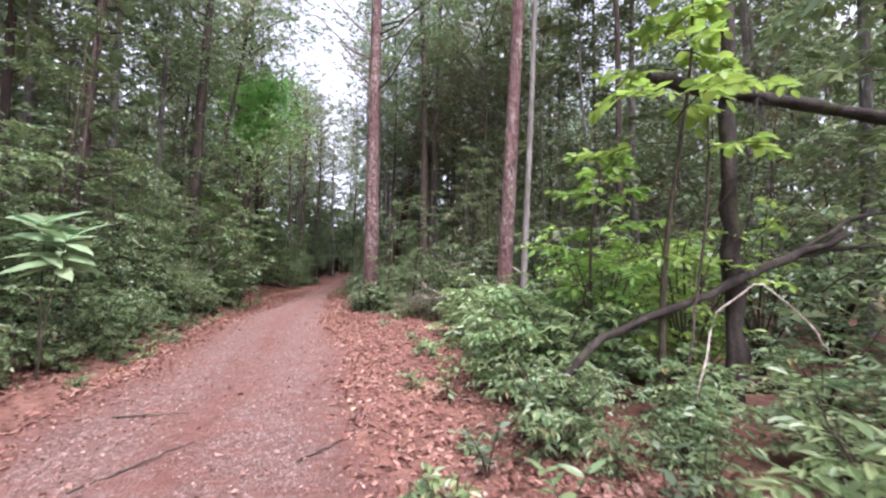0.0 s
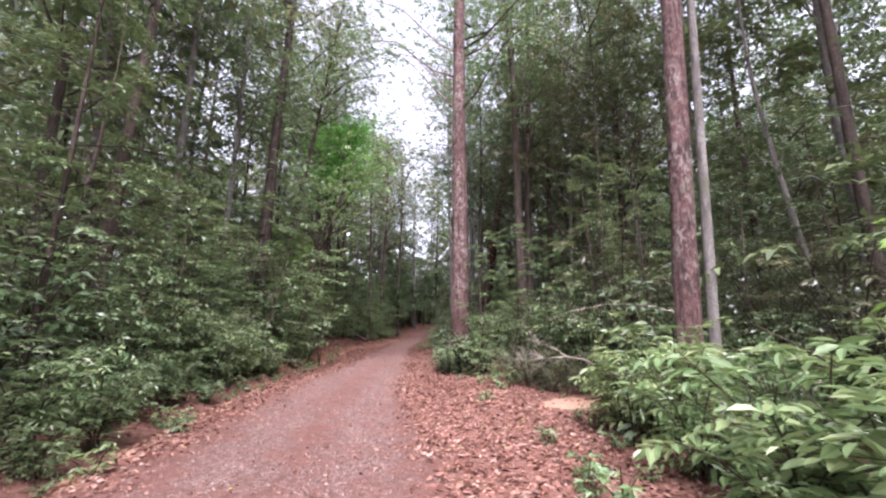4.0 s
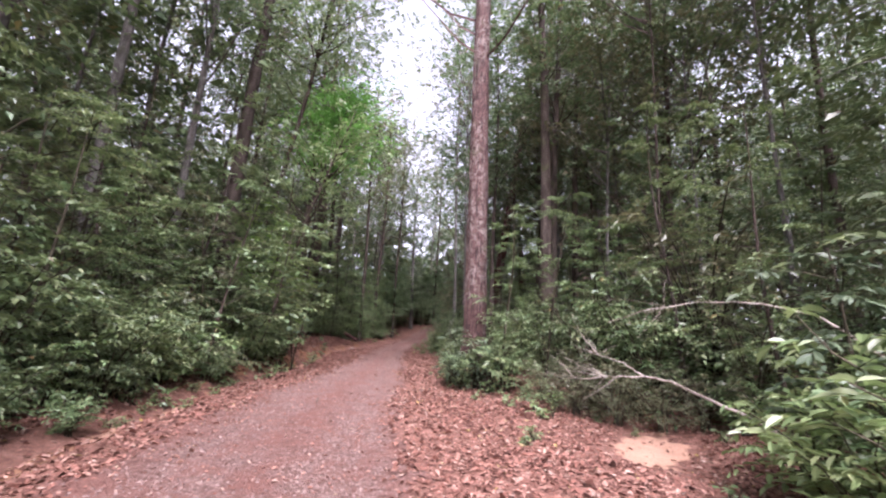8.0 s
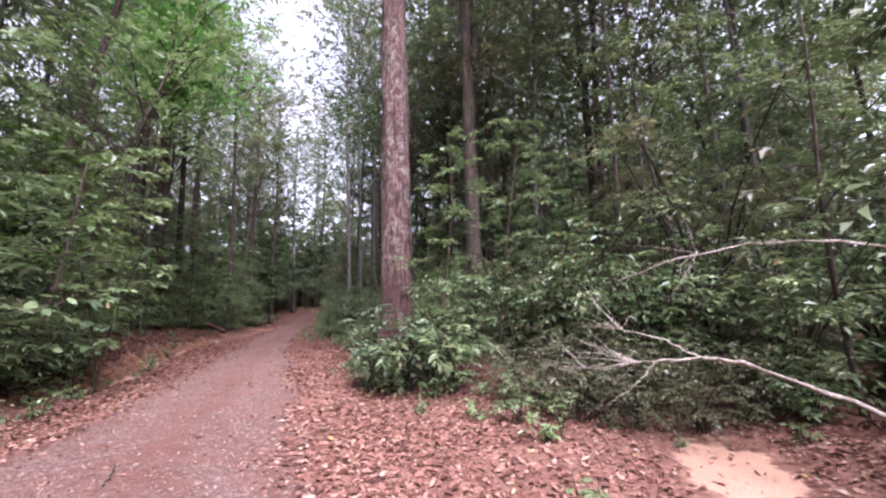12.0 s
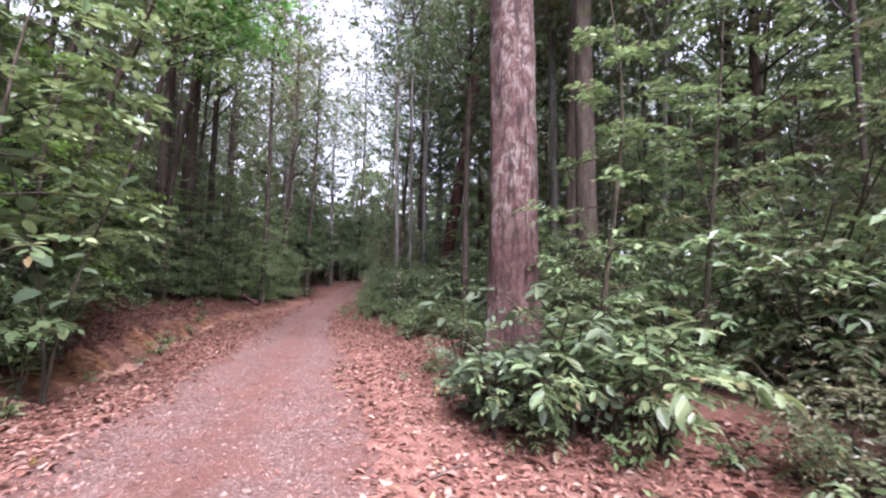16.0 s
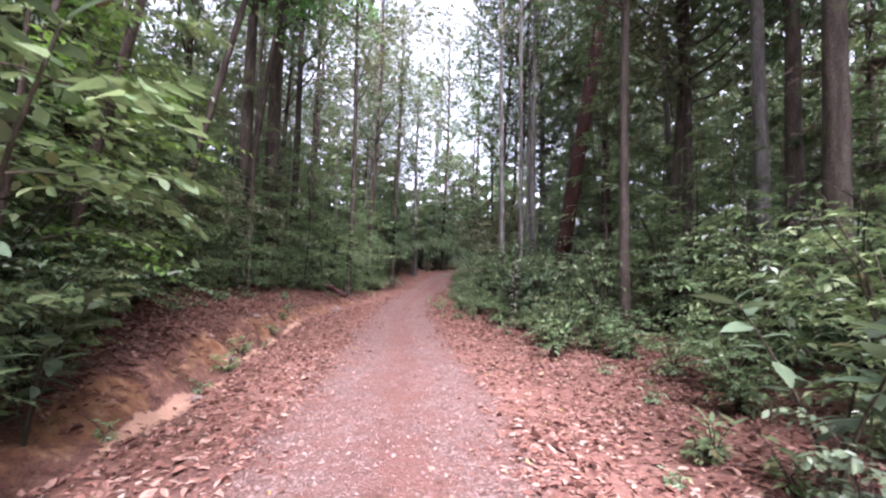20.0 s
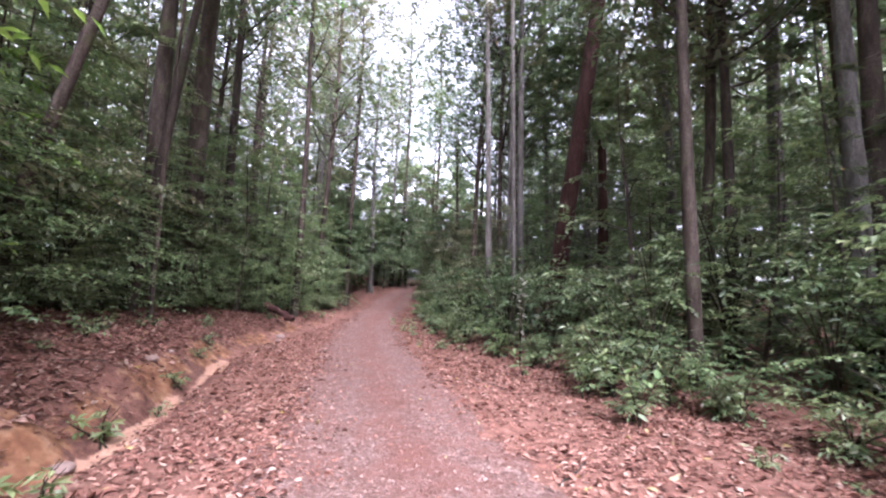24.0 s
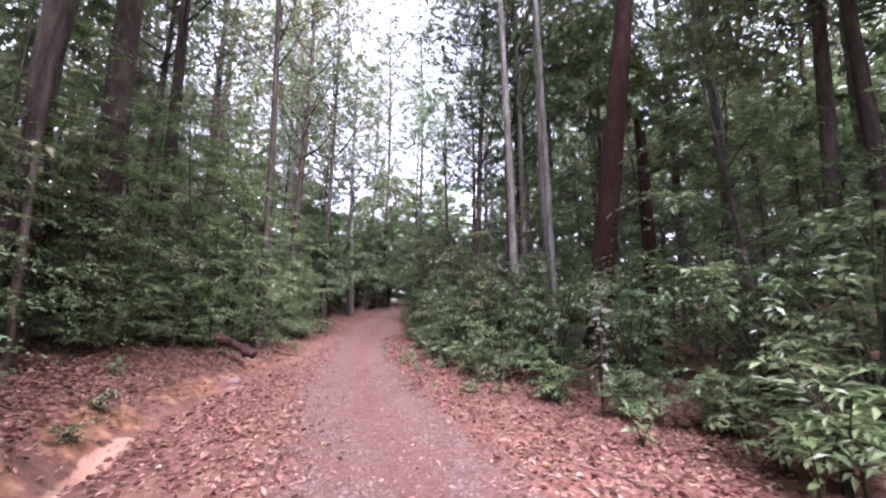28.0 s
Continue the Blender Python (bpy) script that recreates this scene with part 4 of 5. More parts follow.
THICKET = [lambda: shrub(311, 3.0, 1.5, 11, 13, 9, 0.155, 0.07, LEAF_DARK, "tall dark bush behind the front row", 2, split=False, low=0.05),
           lambda: shrub(312, 2.5, 1.5, 11, 13, 9, 0.15, 0.068, LEAF_SHRUB, "broad green bush behind the front row", 2, split=False, low=0.05),
           lambda: shrub(313, 3.6, 1.6, 11, 13, 9, 0.16, 0.072, LEAF_OLIVE, "tall olive-green bush behind the front row", 2, split=False, low=0.05)]


def hedge(edge, sign, rows, y0, y1, stock, key, skip=lambda x, y: False):
    for depth, step, kinds, lo, hi in rows:
        y = y0 + rnd.uniform(0, step)
        while y < y1:
            x = float(edge(y)) + sign * (depth + rnd.uniform(-0.3, 0.4))
            if not skip(x, y):
                k = rnd.choices(range(len(stock)), kinds)[0]
                place((key, k), stock[k], x, y, rnd.uniform(lo, hi), rng=rnd)
            y += step * rnd.uniform(0.75, 1.25)


def by_the_tree(x, y):
    return (-4.7 < x < -2.6 and 17.2 < y < 20.2) or (-3 < x < -0.4 and 15.8 < y < 20.0)


FIRST = [(0.6, 1.2, (4, 2, 3, 0, 3, 1.2), 0.7, 1.05)]
BEHIND = [(1.9, 1.4, (3, 4, 1), 0.9, 1.25), (3.6, 1.8, (4, 3, 3), 1.1, 1.5)]
hedge(left_edge, -1, FIRST, 0, 43, SHRUBS, "shrub")
hedge(left_edge, -1, [(0.15, 1.0, (4, 1, 4, 0, 3, 1), 0.6, 0.85)], 5, 15, SHRUBS, "shrub")
hedge(left_edge, -1, BEHIND, 0, 43, THICKET, "thicket")
hedge(left_edge, -1, [(1.0, 1.5, (3, 4, 1), 0.7, 0.95)], 10, 34, THICKET, "thicket")
hedge(left_edge, -1, [(0.6, 1.3, (4, 3, 2, 0, 3, 1), 0.8, 1.1)], 10, 22, SHRUBS, "shrub")
for n, (y, d) in enumerate([(11, 1.2), (13, 1.5), (15.6, 1.1), (17.6, 1.6), (19.4, 1.2), (21.5, 1.4), (23.6, 1.0), (26, 1.4), (30, 1.2), (32.2, 1.5), (35, 1.1), (37.4, 1.3), (40, 1.0)]):
    place(("front", n % 3), FRONT[n % 3], float(left_edge(y)) - d, y, rnd.uniform(0.75, 1.05), rng=rnd)
OVERHANG = [lambda: sapling(221, 4.4, 2.3, 24, 9, 13, 0.14, LEAF_SHRUB, STEM, "low spreading tree with layered green leaves on the bank", 0.06, 2),
            lambda: sapling(222, 5.2, 2.4, 26, 9, 13, 0.14, LEAF_SHRUB, BARK_BROWN, "low spreading tree with green leaves on the bank", 0.08, 2)]
for n, y in enumerate([5.5, 8.2, 11.8, 14.6, 19.8, 21.6, 23.6, 25.6, 27.4, 29.6, 31.6, 33.6, 35.8, 38.2, 40.8]):
    place(("overhang", n % 2), OVERHANG[n % 2], float(left_edge(y)) - (0.9 if y > 29 else 1.1 if y > 20 else 1.6), y, rnd.uniform(0.75, 1.05), rng=rnd)
for n, (x, y, k) in enumerate([(-9.9, 17.7, 1), (-10.4, 18.6, 0), (-9.75, 18.9, 1), (-10.1, 19.5, 1), (-10.5, 20.1, 1), (-10.9, 20.8, 0), (-10.8, 19.5, 1), (-11.4, 20.4, 4), (-12.4, 21.6, 1), (-13.3, 22.7, 0)]):
    place(("shrub", k), SHRUBS[k], x, y, rnd.uniform(0.8, 1.0), rng=rnd)
# lighter leaf colours make these young trees look lit
GLOW = [lambda: sapling(223, 4.8, 2.0, 22, 8, 10, 0.16, LEAF_YELLOW, BARK_BROWN, "spreading young tree with leaves coloured yellow-green as if sunlit", 0.22, 2)]
GLOW.append(lambda: sapling(224, 4.2, 1.9, 24, 8, 11, 0.13, LEAF_FRESH, BARK_BROWN, "bushy young tree on the bank, its green leaves lightened as if lit", 0.05, 2))
GLOW.append(lambda: sapling(225, 7.0, 2.1, 34, 9, 11, 0.13, LEAF_FRESH, BARK_BROWN, "slender young tree in full light green leaf", 0.06, 2))
for x, y, size, k in [(-13.6, 23.2, 0.85, 2), (-14.3, 25.4, 0.95, 2), (-14.9, 27.3, 1.05, 2), (-14.6, 30.2, 0.9, 2), (-14.4, 32.6, 1.05, 2), (-14.6, 35.4, 1.0, 2), (-14.6, 38.2, 1.05, 2), (-12.8, 21.0, 0.75, 2), (-14.8, 41.0, 1.0, 2), (-1.2, 30.4, 1.0, 2), (0.6, 28.8, 0.9, 2), (-2.8, 35.6, 1.0, 2), (-0.2, 34.0, 1.0, 2), (-6.6, 41.2, 0.9, 2), (-6.2, 45.0, 1.0, 2), (1.6, 25.2, 0.9, 2), (-1.9, 26.6, 0.8, 2), (-2.6, 29.6, 0.85, 2), (-3.6, 37.4, 1.0, 2), (1.0, 31.6, 1.1, 2), (2.6, 28.4, 1.1, 2), (-0.4, 37.4, 1.1, 2), (3.0, 19.6, 0.9, 2), (1.2, 20.8, 0.9, 2), (-15.6, 33.6, 1.2, 2), (-15.8, 36.8, 1.2, 2), (-11.4, 19.6, 1.0, 0), (-13.4, 22.2, 1.0, 0), (-15.0, 25.2, 0.9, 0), (-12.2, 20.6, 1.15, 0), (-13.6, 24.2, 0.8, 1), (-14.3, 26.4, 0.95, 1), (-15.0, 28.6, 1.1, 1), (-14.7, 31.4, 1.0, 1),
                      (-14.4, 34.0, 1.05, 1), (-14.3, 36.6, 1.0, 1), (-14.4, 39.4, 0.95, 1), (-12.6, 22.0, 0.75, 1), (-5.6, 33.6, 0.8, 1), (-1.6, 24.6, 0.9, 1), (-2.0, 28.4, 0.9, 1), (-3.0, 31.2, 0.8, 1), (-1.4, 21.6, 0.85, 1)]:
    place(("glow", k), GLOW[k], x, y, size, rng=rnd)
for n, (x, y, size) in enumerate([(-14.4, 42.2, 1.2), (-15.4, 44.0, 1.5), (-13.4, 51.4, 1.6), (-12.2, 51.6, 1.6), (-11.4, 53.6, 1.6), (-15.9, 46.2, 1.9), (-15.2, 48.2, 2.0), (-14.6, 51.0, 2.0), (-9.0, 46.6, 1.2), (-8.6, 48.4, 1.4), (-8.2, 50.4, 1.5), (-6.9, 47.6, 1.7), (-6.6, 51.0, 1.7), (-10.0, 55.4, 1.7), (-8.0, 53.6, 1.6)]):
    place(("thicket", 0), THICKET[0], x, y, size, rng=rnd)
# dense low crowns added to keep light out of the hollow at the bend
for n, (x, y, size) in enumerate([(-14.6, 45.2, 0.85), (-14.2, 46.6, 0.9), (-13.4, 48.2, 0.9), (-14.8, 48.4, 1.0), (-9.2, 47.8, 1.0), (-12.6, 50.4, 1.1), (-9.0, 50.8, 1.1), (-11.6, 52.6, 1.1), (-14.4, 47.8, 1.2), (-14.0, 44.2, 0.9)]):
    place(("roof", 0), lambda: sapling(231, 7.0, 3.2, 26, 9, 13, 0.27, LEAF_DARK, BARK_BROWN, "young tree whose dark crown closes over the track", 0.34, 2), x, y, size, rng=rnd)
hedge(right_edge, 1, FIRST, 15.9, 50, SHRUBS, "shrub", by_the_tree)
hedge(right_edge, 1, [(1.7, 1.4, (3, 4, 1), 0.8, 1.15), (3.2, 1.7, (4, 3, 3), 1.0, 1.4)], 15.9, 56, THICKET, "thicket", by_the_tree)
hedge(right_edge, 1, [(0.9, 1.1, (3, 0, 4, 0, 2, 4), 0.7, 1.0), (2.0, 1.4, (3, 1, 1, 1, 2, 2), 0.8, 1.1)], 4.6, 12.2, SHRUBS, "shrub")
hedge(right_edge, 1, [(4.4, 2.0, (3, 4, 2), 0.8, 1.1), (6.8, 2.2, (3, 4, 2), 1.0, 1.3)], -1, 12.2, THICKET, "thicket")
hedge(right_edge, 1, [(0.9, 1.3, (3, 1, 3, 0, 2, 0.5), 0.7, 1.0)], 12.3, 15.4, SHRUBS, "shrub")
hedge(right_edge, 1, [(2.2, 1.5, (3, 4, 1), 0.7, 1.0), (4.2, 1.7, (3, 3, 2), 0.9, 1.2)], 12.0, 16.4, THICKET, "thicket")


# the low growth between the trees and the woods far off
def low_growth(count, seed):
    rng = np.random.default_rng(seed)
    g = Geo()
    T = count // 8
    y = rng.uniform(-4, 62, T)
    d = rng.uniform(4, 30, T)
    x = np.where(rng.uniform(0, 1, T) < 0.5, left_edge(y) - d, right_edge(y) + d)
    z = ground_z(x, np.clip(y, -40, 70)) + np.abs(rng.normal(0, 0.9, T)) + 0.05
    a = rng.uniform(0, 6.3, T)
    sprays(g, np.stack([x, y, z], -1), np.stack([np.cos(a), np.sin(a), rng.uniform(0, 0.8, T)], -1), rng.uniform(0.5, 1.0, T), 8, 0.27, 0.13, rng, 1)
    return tagged(new("low_growth", g.mesh("low_growth", LEAF_DARK)), "dark low plants between the trees", "undergrowth", kind="stuff")


def far_woods(count, seed):
    rng = np.random.default_rng(seed)
    g = Geo()
    T = count // 8
    a = rng.uniform(-0.42 * np.pi, 0.4 * np.pi, T)
    lump = 8 * np.sin(a * 9 + 1) + 5 * np.sin(a * 23)
    r = 48 + rng.uniform(0, 16, T) + 0.4 * lump
    x, y = -8 + r * np.sin(a), 18 + r * np.cos(a)
    top = np.interp(a, [-0.7, -0.35, 0.1, 0.3], [24, 16, 16, 26]) + 2.5 * np.sin(a * 17 + 2) + 2.5 * np.sin(a * 41)
    z = top * rng.uniform(0, 1, T) ** 1.5 + rng.normal(0, 0.5, T)
    b = rng.uniform(0, 6.3, T)
    sprays(g, np.stack([x, y, z + 0.6], -1), np.stack([np.cos(b), np.sin(b), rng.uniform(-0.2, 0.6, T)], -1), rng.uniform(0.9, 1.8, T), 8, 1.4, 0.78, rng, 1, flat=0.7)
    return tagged(new("far_woods", g.mesh("far_woods", LEAF_CROWN)), "distant green woods closing the view", "woods", kind="stuff")


low_growth(44000, 21)
far_woods(96000, 22)


# ---- plants that stand out ----
def blade(ll, lw, seed):
    """One broad leaf with a folded midrib and a waved edge, along x."""
    rng = np.random.default_rng(seed)
    t = np.linspace(0, 1, 8)
    w = 0.5 * lw * np.sin(np.pi * t ** 0.85) ** 0.8 * (1 - 0.25 * t)
    sag = -0.16 * ll * t ** 2
    g = Geo()
    rows = []
    for k in range(8):
        lift = 0.18 * w[k] + rng.normal(0, 0.01 * ll)
        rows += [(t[k] * ll, w[k], sag[k] + lift), (t[k] * ll, 0, sag[k]), (t[k] * ll, -w[k], sag[k] + lift)]
    f = [(3 * k + a, 3 * k + a + 1, 3 * k + a + 4, 3 * k + a + 3) for k in range(7) for a in (0, 1)]
    return g.add(rows, f)


def broad_plant(seed, h, stems, per, ll, lw, leaf, label, reach=0.35, name="leafy_plant", crown=0.5):
    """A plant whose large leaves are each a part."""
    rng = np.random.default_rng(seed)
    root = tagged(new(name), label, "plant", "broad-leaved plants")
    shapes = [blade(ll, lw, seed + q).mesh("leaf", leaf, True) for q in range(2)]
    for s in range(stems):
        a = s * 2.4 + rng.uniform(-0.5, 0.5)
        top = np.array([np.cos(a) * reach * rng.uniform(0.3, 1), np.sin(a) * reach * rng.uniform(0.3, 1), h * rng.uniform(0.65, 1)])
        t = np.linspace(0, 1, 6)[:, None]
        line = top * [1, 1, 0] * t ** 1.7 + top * [0, 0, 1] * t
        g = Geo()
        tube(g, line, np.linspace(0.012, 0.005, 6) * (0.6 + 0.4 * h), 5, False)
        stem = part("stem", g, STEM, root)
        for k in range(per):
            q = 1 - crown * (k / per) ** 1.5
            p = np.array([np.interp(q, t[:, 0], line[:, i]) for i in range(3)])
            b = k * 2.4 + rng.uniform(-0.4, 0.4)
            rise = 0.55 - 0.9 * (1 - q) / max(crown, 0.1) + rng.normal(0, 0.2)
            x = Vector((math.cos(b), math.sin(b), rise)).normalized()
            y = Vector((0, 0, 1)).cross(x).normalized()
            m = Matrix((x, y, x.cross(y))).transposed().to_4x4()
            ob = new("leaf", shapes[k % 2])
            ob.parent = stem
            ob.matrix_basis = Matrix.Translation(p) @ m @ Matrix.Rotation(rng.normal(0, 0.35), 4, "X") @ Matrix.Scale(rng.uniform(0.6, 1.15), 4)
    return root


def stand(ob, x, y, size=1.0, turn=0.0, tilt=(0, 0)):
    ob.matrix_basis = pose(x, y, float(ground_z(x, y)) - 0.02, tilt[0], tilt[1], turn) @ Matrix.Scale(size, 4)
    return ob


stand(broad_plant(501, 2.3, 2, 20, 0.55, 0.22, LEAF_MINT, "tall plant with large pale green leaves", 0.3, crown=0.24), -5.45, 5.55)
stand(broad_plant(502, 1.3, 4, 10, 0.26, 0.10, LEAF_BIG, "plant with broad grey-green leaves beside the tree", 0.5), -3.9, 19.45, 1.1)
stand(broad_plant(503, 1.2, 4, 9, 0.34, 0.13, LEAF_BIG, "plant with long broad leaves at the opening", 0.45), 1.05, 11.75, 1, 40)
stand(broad_plant(504, 2.2, 3, 11, 0.20, 0.10, LEAF_WHITE, "thin plant with whitish leaves", 0.25, crown=0.7), -5.7, 28.8)
stand(broad_plant(505, 2.7, 2, 12, 0.33, 0.16, LEAF_BIG, "tall thin plant with broad hanging leaves beside the gully", 0.7, crown=0.6), -8.45, 17.9, 1, 200)
stand(broad_plant(506, 1.2, 4, 9, 0.34, 0.13, LEAF_FRESH, "plant with long light green leaves at the opening", 0.5, crown=0.7), 1.3, 12.3, 1, 120)
LOW = [lambda: broad_plant(511, 0.65, 4, 8, 0.17, 0.075, LEAF_FRESH, "low plant with fresh broad leaves on leaf litter", 0.3, crown=0.8),
       lambda: broad_plant(512, 0.8, 4, 8, 0.19, 0.08, LEAF_BIG, "low plant with broad dull green leaves", 0.3, crown=0.8),
       lambda: broad_plant(513, 0.5, 3, 9, 0.22, 0.07, LEAF_SHRUB, "low plant with narrow dark leaves", 0.22, crown=0.85)]
for n, (x, y, size) in enumerate([(-5.2, 25.9, 1.1), (-4.7, 25.2, 1.2), (-5.9, 27.3, 0.9), (-5.0, 24.4, 1.0), (0.35, 3.1, 0.5), (0.75, 2.5, 0.8), (0.1, 4.9, 0.8), (1.3, 2.4, 0.5), (1.0, 3.4, 0.8), (-9.2, 18.4, 1.2),
                                  (-9.6, 19.2, 1.2), (-9.0, 17.3, 1.0), (-5.3, 4.3, 1.0), (-5.9, 6.3, 0.9), (-7.2, 9.3, 0.9), (-8.4, 12.9, 0.9), (-3.7, 17.3, 0.9), (-4.2, 20.3, 0.8), (-1.4, 14.7, 0.7), (2.3, 13.8, 1.3),
                                  (-7.0, 30.3, 0.9), (-8.7, 15.3, 1.0), (0.35, 9.4, 1.0), (0.5, 10.9, 1.1)]):
    place(("low", n % 3), LOW[n % 3], x, y, size, rng=rnd)

# fresh growth close to the start of the walk
CLOSE = [lambda: shrub(601, 1.1, 0.75, 7, 8, 8, 0.14, 0.055, LEAF_FRESH, "fresh green bush close to the track", 4),
         lambda: shrub(602, 1.5, 0.9, 8, 9, 8, 0.125, 0.05, LEAF_SHRUB, "green bush with broad layered leaves", 8),
         lambda: shrub(603, 1.3, 0.9, 7, 9, 8, 0.16, 0.06, LEAF_FRESH, "pale green bush with long leaves", 4),
         lambda: shrub(604, 1.35, 0.95, 8, 9, 8, 0.135, 0.062, LEAF_BIG, "bush with broad dull green leaves below the tall tree", 8),
         lambda: shrub(605, 2.7, 1.3, 9, 10, 9, 0.15, 0.07, LEAF_YELLOW, "tall bush with yellow-green leaves in the light", 4),
         lambda: shrub(606, 1.4, 0.95, 9, 10, 9, 0.125, 0.054, LEAF_SHRUB, "dense green bush over dead wood", 4),
         lambda: shrub(607, 1.35, 1.15, 11, 13, 12, 0.075, 0.034, LEAF_OLIVE, "fine-leaved olive bush tangled with dead twigs", 2),
         lambda: shrub(608, 1.35, 1.0, 7, 6, 11, 0.14, 0.058, LEAF_PALE, "young bush with long sprays of pale oval leaves", 8, droop=0.35, low=0.3)]
for n, (x, y, size, k) in enumerate([(0.95, 3.9, 0.6, 1), (1.6, 4.8, 1.0, 0), (0.75, 5.4, 0.95, 0), (1.5, 6.2, 1.2, 0), (0.85, 7.0, 1.15, 0), (1.9, 3.2, 0.6, 1), (2.9, 5.2, 1.0, 1), (1.6, 2.5, 0.75, 1), (2.5, 2.5, 0.9, 1), (0.7, 8.3, 1.0, 2),
                                     (1.7, 8.2, 1.2, 0), (0.85, 9.6, 1.35, 0), (1.15, 10.4, 1.5, 2), (1.5, 11.5, 1.2, 2), (-3.05, 17.3, 1.25, 3), (-2.3, 16.9, 1.35, 1), (-3.7, 17.9, 0.62, 3), (-3.9, 19.2, 0.5, 3), (-3.4, 17.0, 1.1, 1), (-2.7, 17.6, 1.2, 1), (-1.5, 16.4, 0.8, 1), (2.4, 13.4, 0.8, 2), (-2.6, 20.4, 0.9, 1),
                                     (3.6, 3.3, 1.0, 1), (2.5, 5.9, 1.1, 0), (1.25, 3.0, 0.6, 1), (2.1, 2.0, 0.85, 0), (3.1, 2.3, 1.0, 1), (1.3, 4.9, 1.1, 2), (2.2, 3.5, 0.6, 2), (0.6, 11.3, 1.0, 2), (0.4, 10.3, 0.9, 2), (2.1, 5.4, 0.95, 4), (2.9, 4.9, 1.05, 4), (2.7, 6.9, 1.05, 4), (3.6, 6.0, 1.1, 4), (-8.3, 12.5, 1.3, 0), (-8.6, 13.5, 1.35, 0), (-8.0, 11.6, 1.2, 1), (-5.5, 5.0, 1.0, 1), (-5.9, 6.0, 1.1, 1), (-6.3, 7.0, 1.1, 1), (0.95, 3.4, 0.7, 5), (1.35, 4.1, 0.9, 5), (1.0, 4.7, 1.05, 5), (1.8, 3.0, 0.75, 5), (2.6, 2.9, 0.95, 5), (3.3, 2.6, 1.05, 5), (2.2, 3.8, 1.0, 5), (3.4, 3.7, 1.15, 5), (1.6, 5.2, 1.2, 5), (2.3, 2.0, 0.7, 5), (3.0, 1.7, 0.85, 5), (0.65, 6.2, 0.9, 5), (-0.9, 15.5, 0.9, 6), (-0.2, 15.2, 1.0, 6), (0.5, 15.0, 1.0, 6), (-0.5, 16.0, 1.15, 6), (1.2, 15.0, 1.1, 6), (-1.3, 16.2, 0.9, 6), (0.3, 15.8, 1.2, 6), (1.7, 5.8, 1.4, 0), (2.5, 6.6, 1.5, 5), (1.1, 7.4, 1.35, 0), (2.2, 7.6, 1.5, 2), (3.0, 6.0, 1.4, 5), (1.0, 6.2, 1.15, 2), (0.9, 5.0, 0.9, 2), (3.4, 7.6, 1.0, 4), (-4.1, 25.5, 1.2, 1), (-3.6, 24.7, 1.2, 1), (-3.5, 25.8, 1.35, 1), (-4.6, 27.4, 1.2, 1), (-3.4, 17.55, 1.1, 7), (-2.7, 17.2, 1.15, 7), (-2.2, 17.5, 1.1, 7), (-4.9, 26.6, 0.6, 7), (-5.2, 28.2, 0.6, 7), (-5.0, 24.6, 0.5, 7), (-1.7, 15.3, 0.5, 7)]):
    place(("close", k), CLOSE[k], x, y, size, rng=rnd)
stand(sapling(611, 3.3, 1.0, 14, 5, 7, 0.17, LEAF_YELLOW, STEM, "young tree with yellow-green leaves in the light", 0.35, 8, True, 0.5), 1.9, 5.3)
stand(sapling(612, 4.6, 1.1, 14, 5, 7, 0.19, LEAF_YELLOW, STEM, "young tree with yellow-green leaves among dead wood", 0.55, 8, True, 0.5), 2.2, 4.1)
stand(sapling(613, 4.9, 1.3, 20, 6, 8, 0.12, LEAF_SHRUB, STEM, "thin young tree with green leaves beside the tall tree", 0.25, 8, True, 0.5), -2.45, 17.95)
stand(sapling(614, 4.3, 2.0, 22, 7, 8, 0.17, LEAF_SHRUB, BARK_BROWN, "leaning young tree with large round leaves over the track", 0.16, 8, True, 0.6, (0.9, 0.2)), -9.3, 17.3)
stand(sapling(616, 4.8, 1.9, 22, 7, 8, 0.16, LEAF_DARK, BARK_BROWN, "young tree leaning over the track edge", 0.2, 8, True, 0.5, (0.8, 0.0)), -8.9, 15.0)
stand(sapling(617, 4.4, 1.7, 20, 7, 8, 0.15, LEAF_SHRUB, BARK_BROWN, "young tree with drooping leafy branches", 0.1, 8, True, 0.5, (0.5, 0.2)), -10.4, 19.2)
stand(sapling(615, 2.4, 0.9, 12, 5, 7, 0.17, LEAF_BIG, STEM, "thin upright young tree with pale leaves", 0.35, 8, True, 0.4), 1.2, 11.2)
for n, (x, y, size) in enumerate([(0.9, 16.4, 0.85), (1.9, 16.4, 0.9), (-0.4, 17.4, 0.7), (3.1, 16.5, 1.0), (0.4, 17.2, 1.0), (2.1, 18.0, 1.1), (-0.9, 18.4, 0.75), (4.3, 15.6, 1.0), (4.6, 18.0, 1.2), (0.6, 19.3, 1.1), (3.3, 14.4, 0.7), (4.4, 13.6, 0.9), (5.2, 15.0, 1.0), (3.3, 12.6, 0.6), (4.7, 12.0, 0.9), (6.2, 13.4, 1.1), (-1.3, 20.4, 0.9)]):
    place(("thicket", n % 3), THICKET[n % 3], x, y, size, rng=rnd)

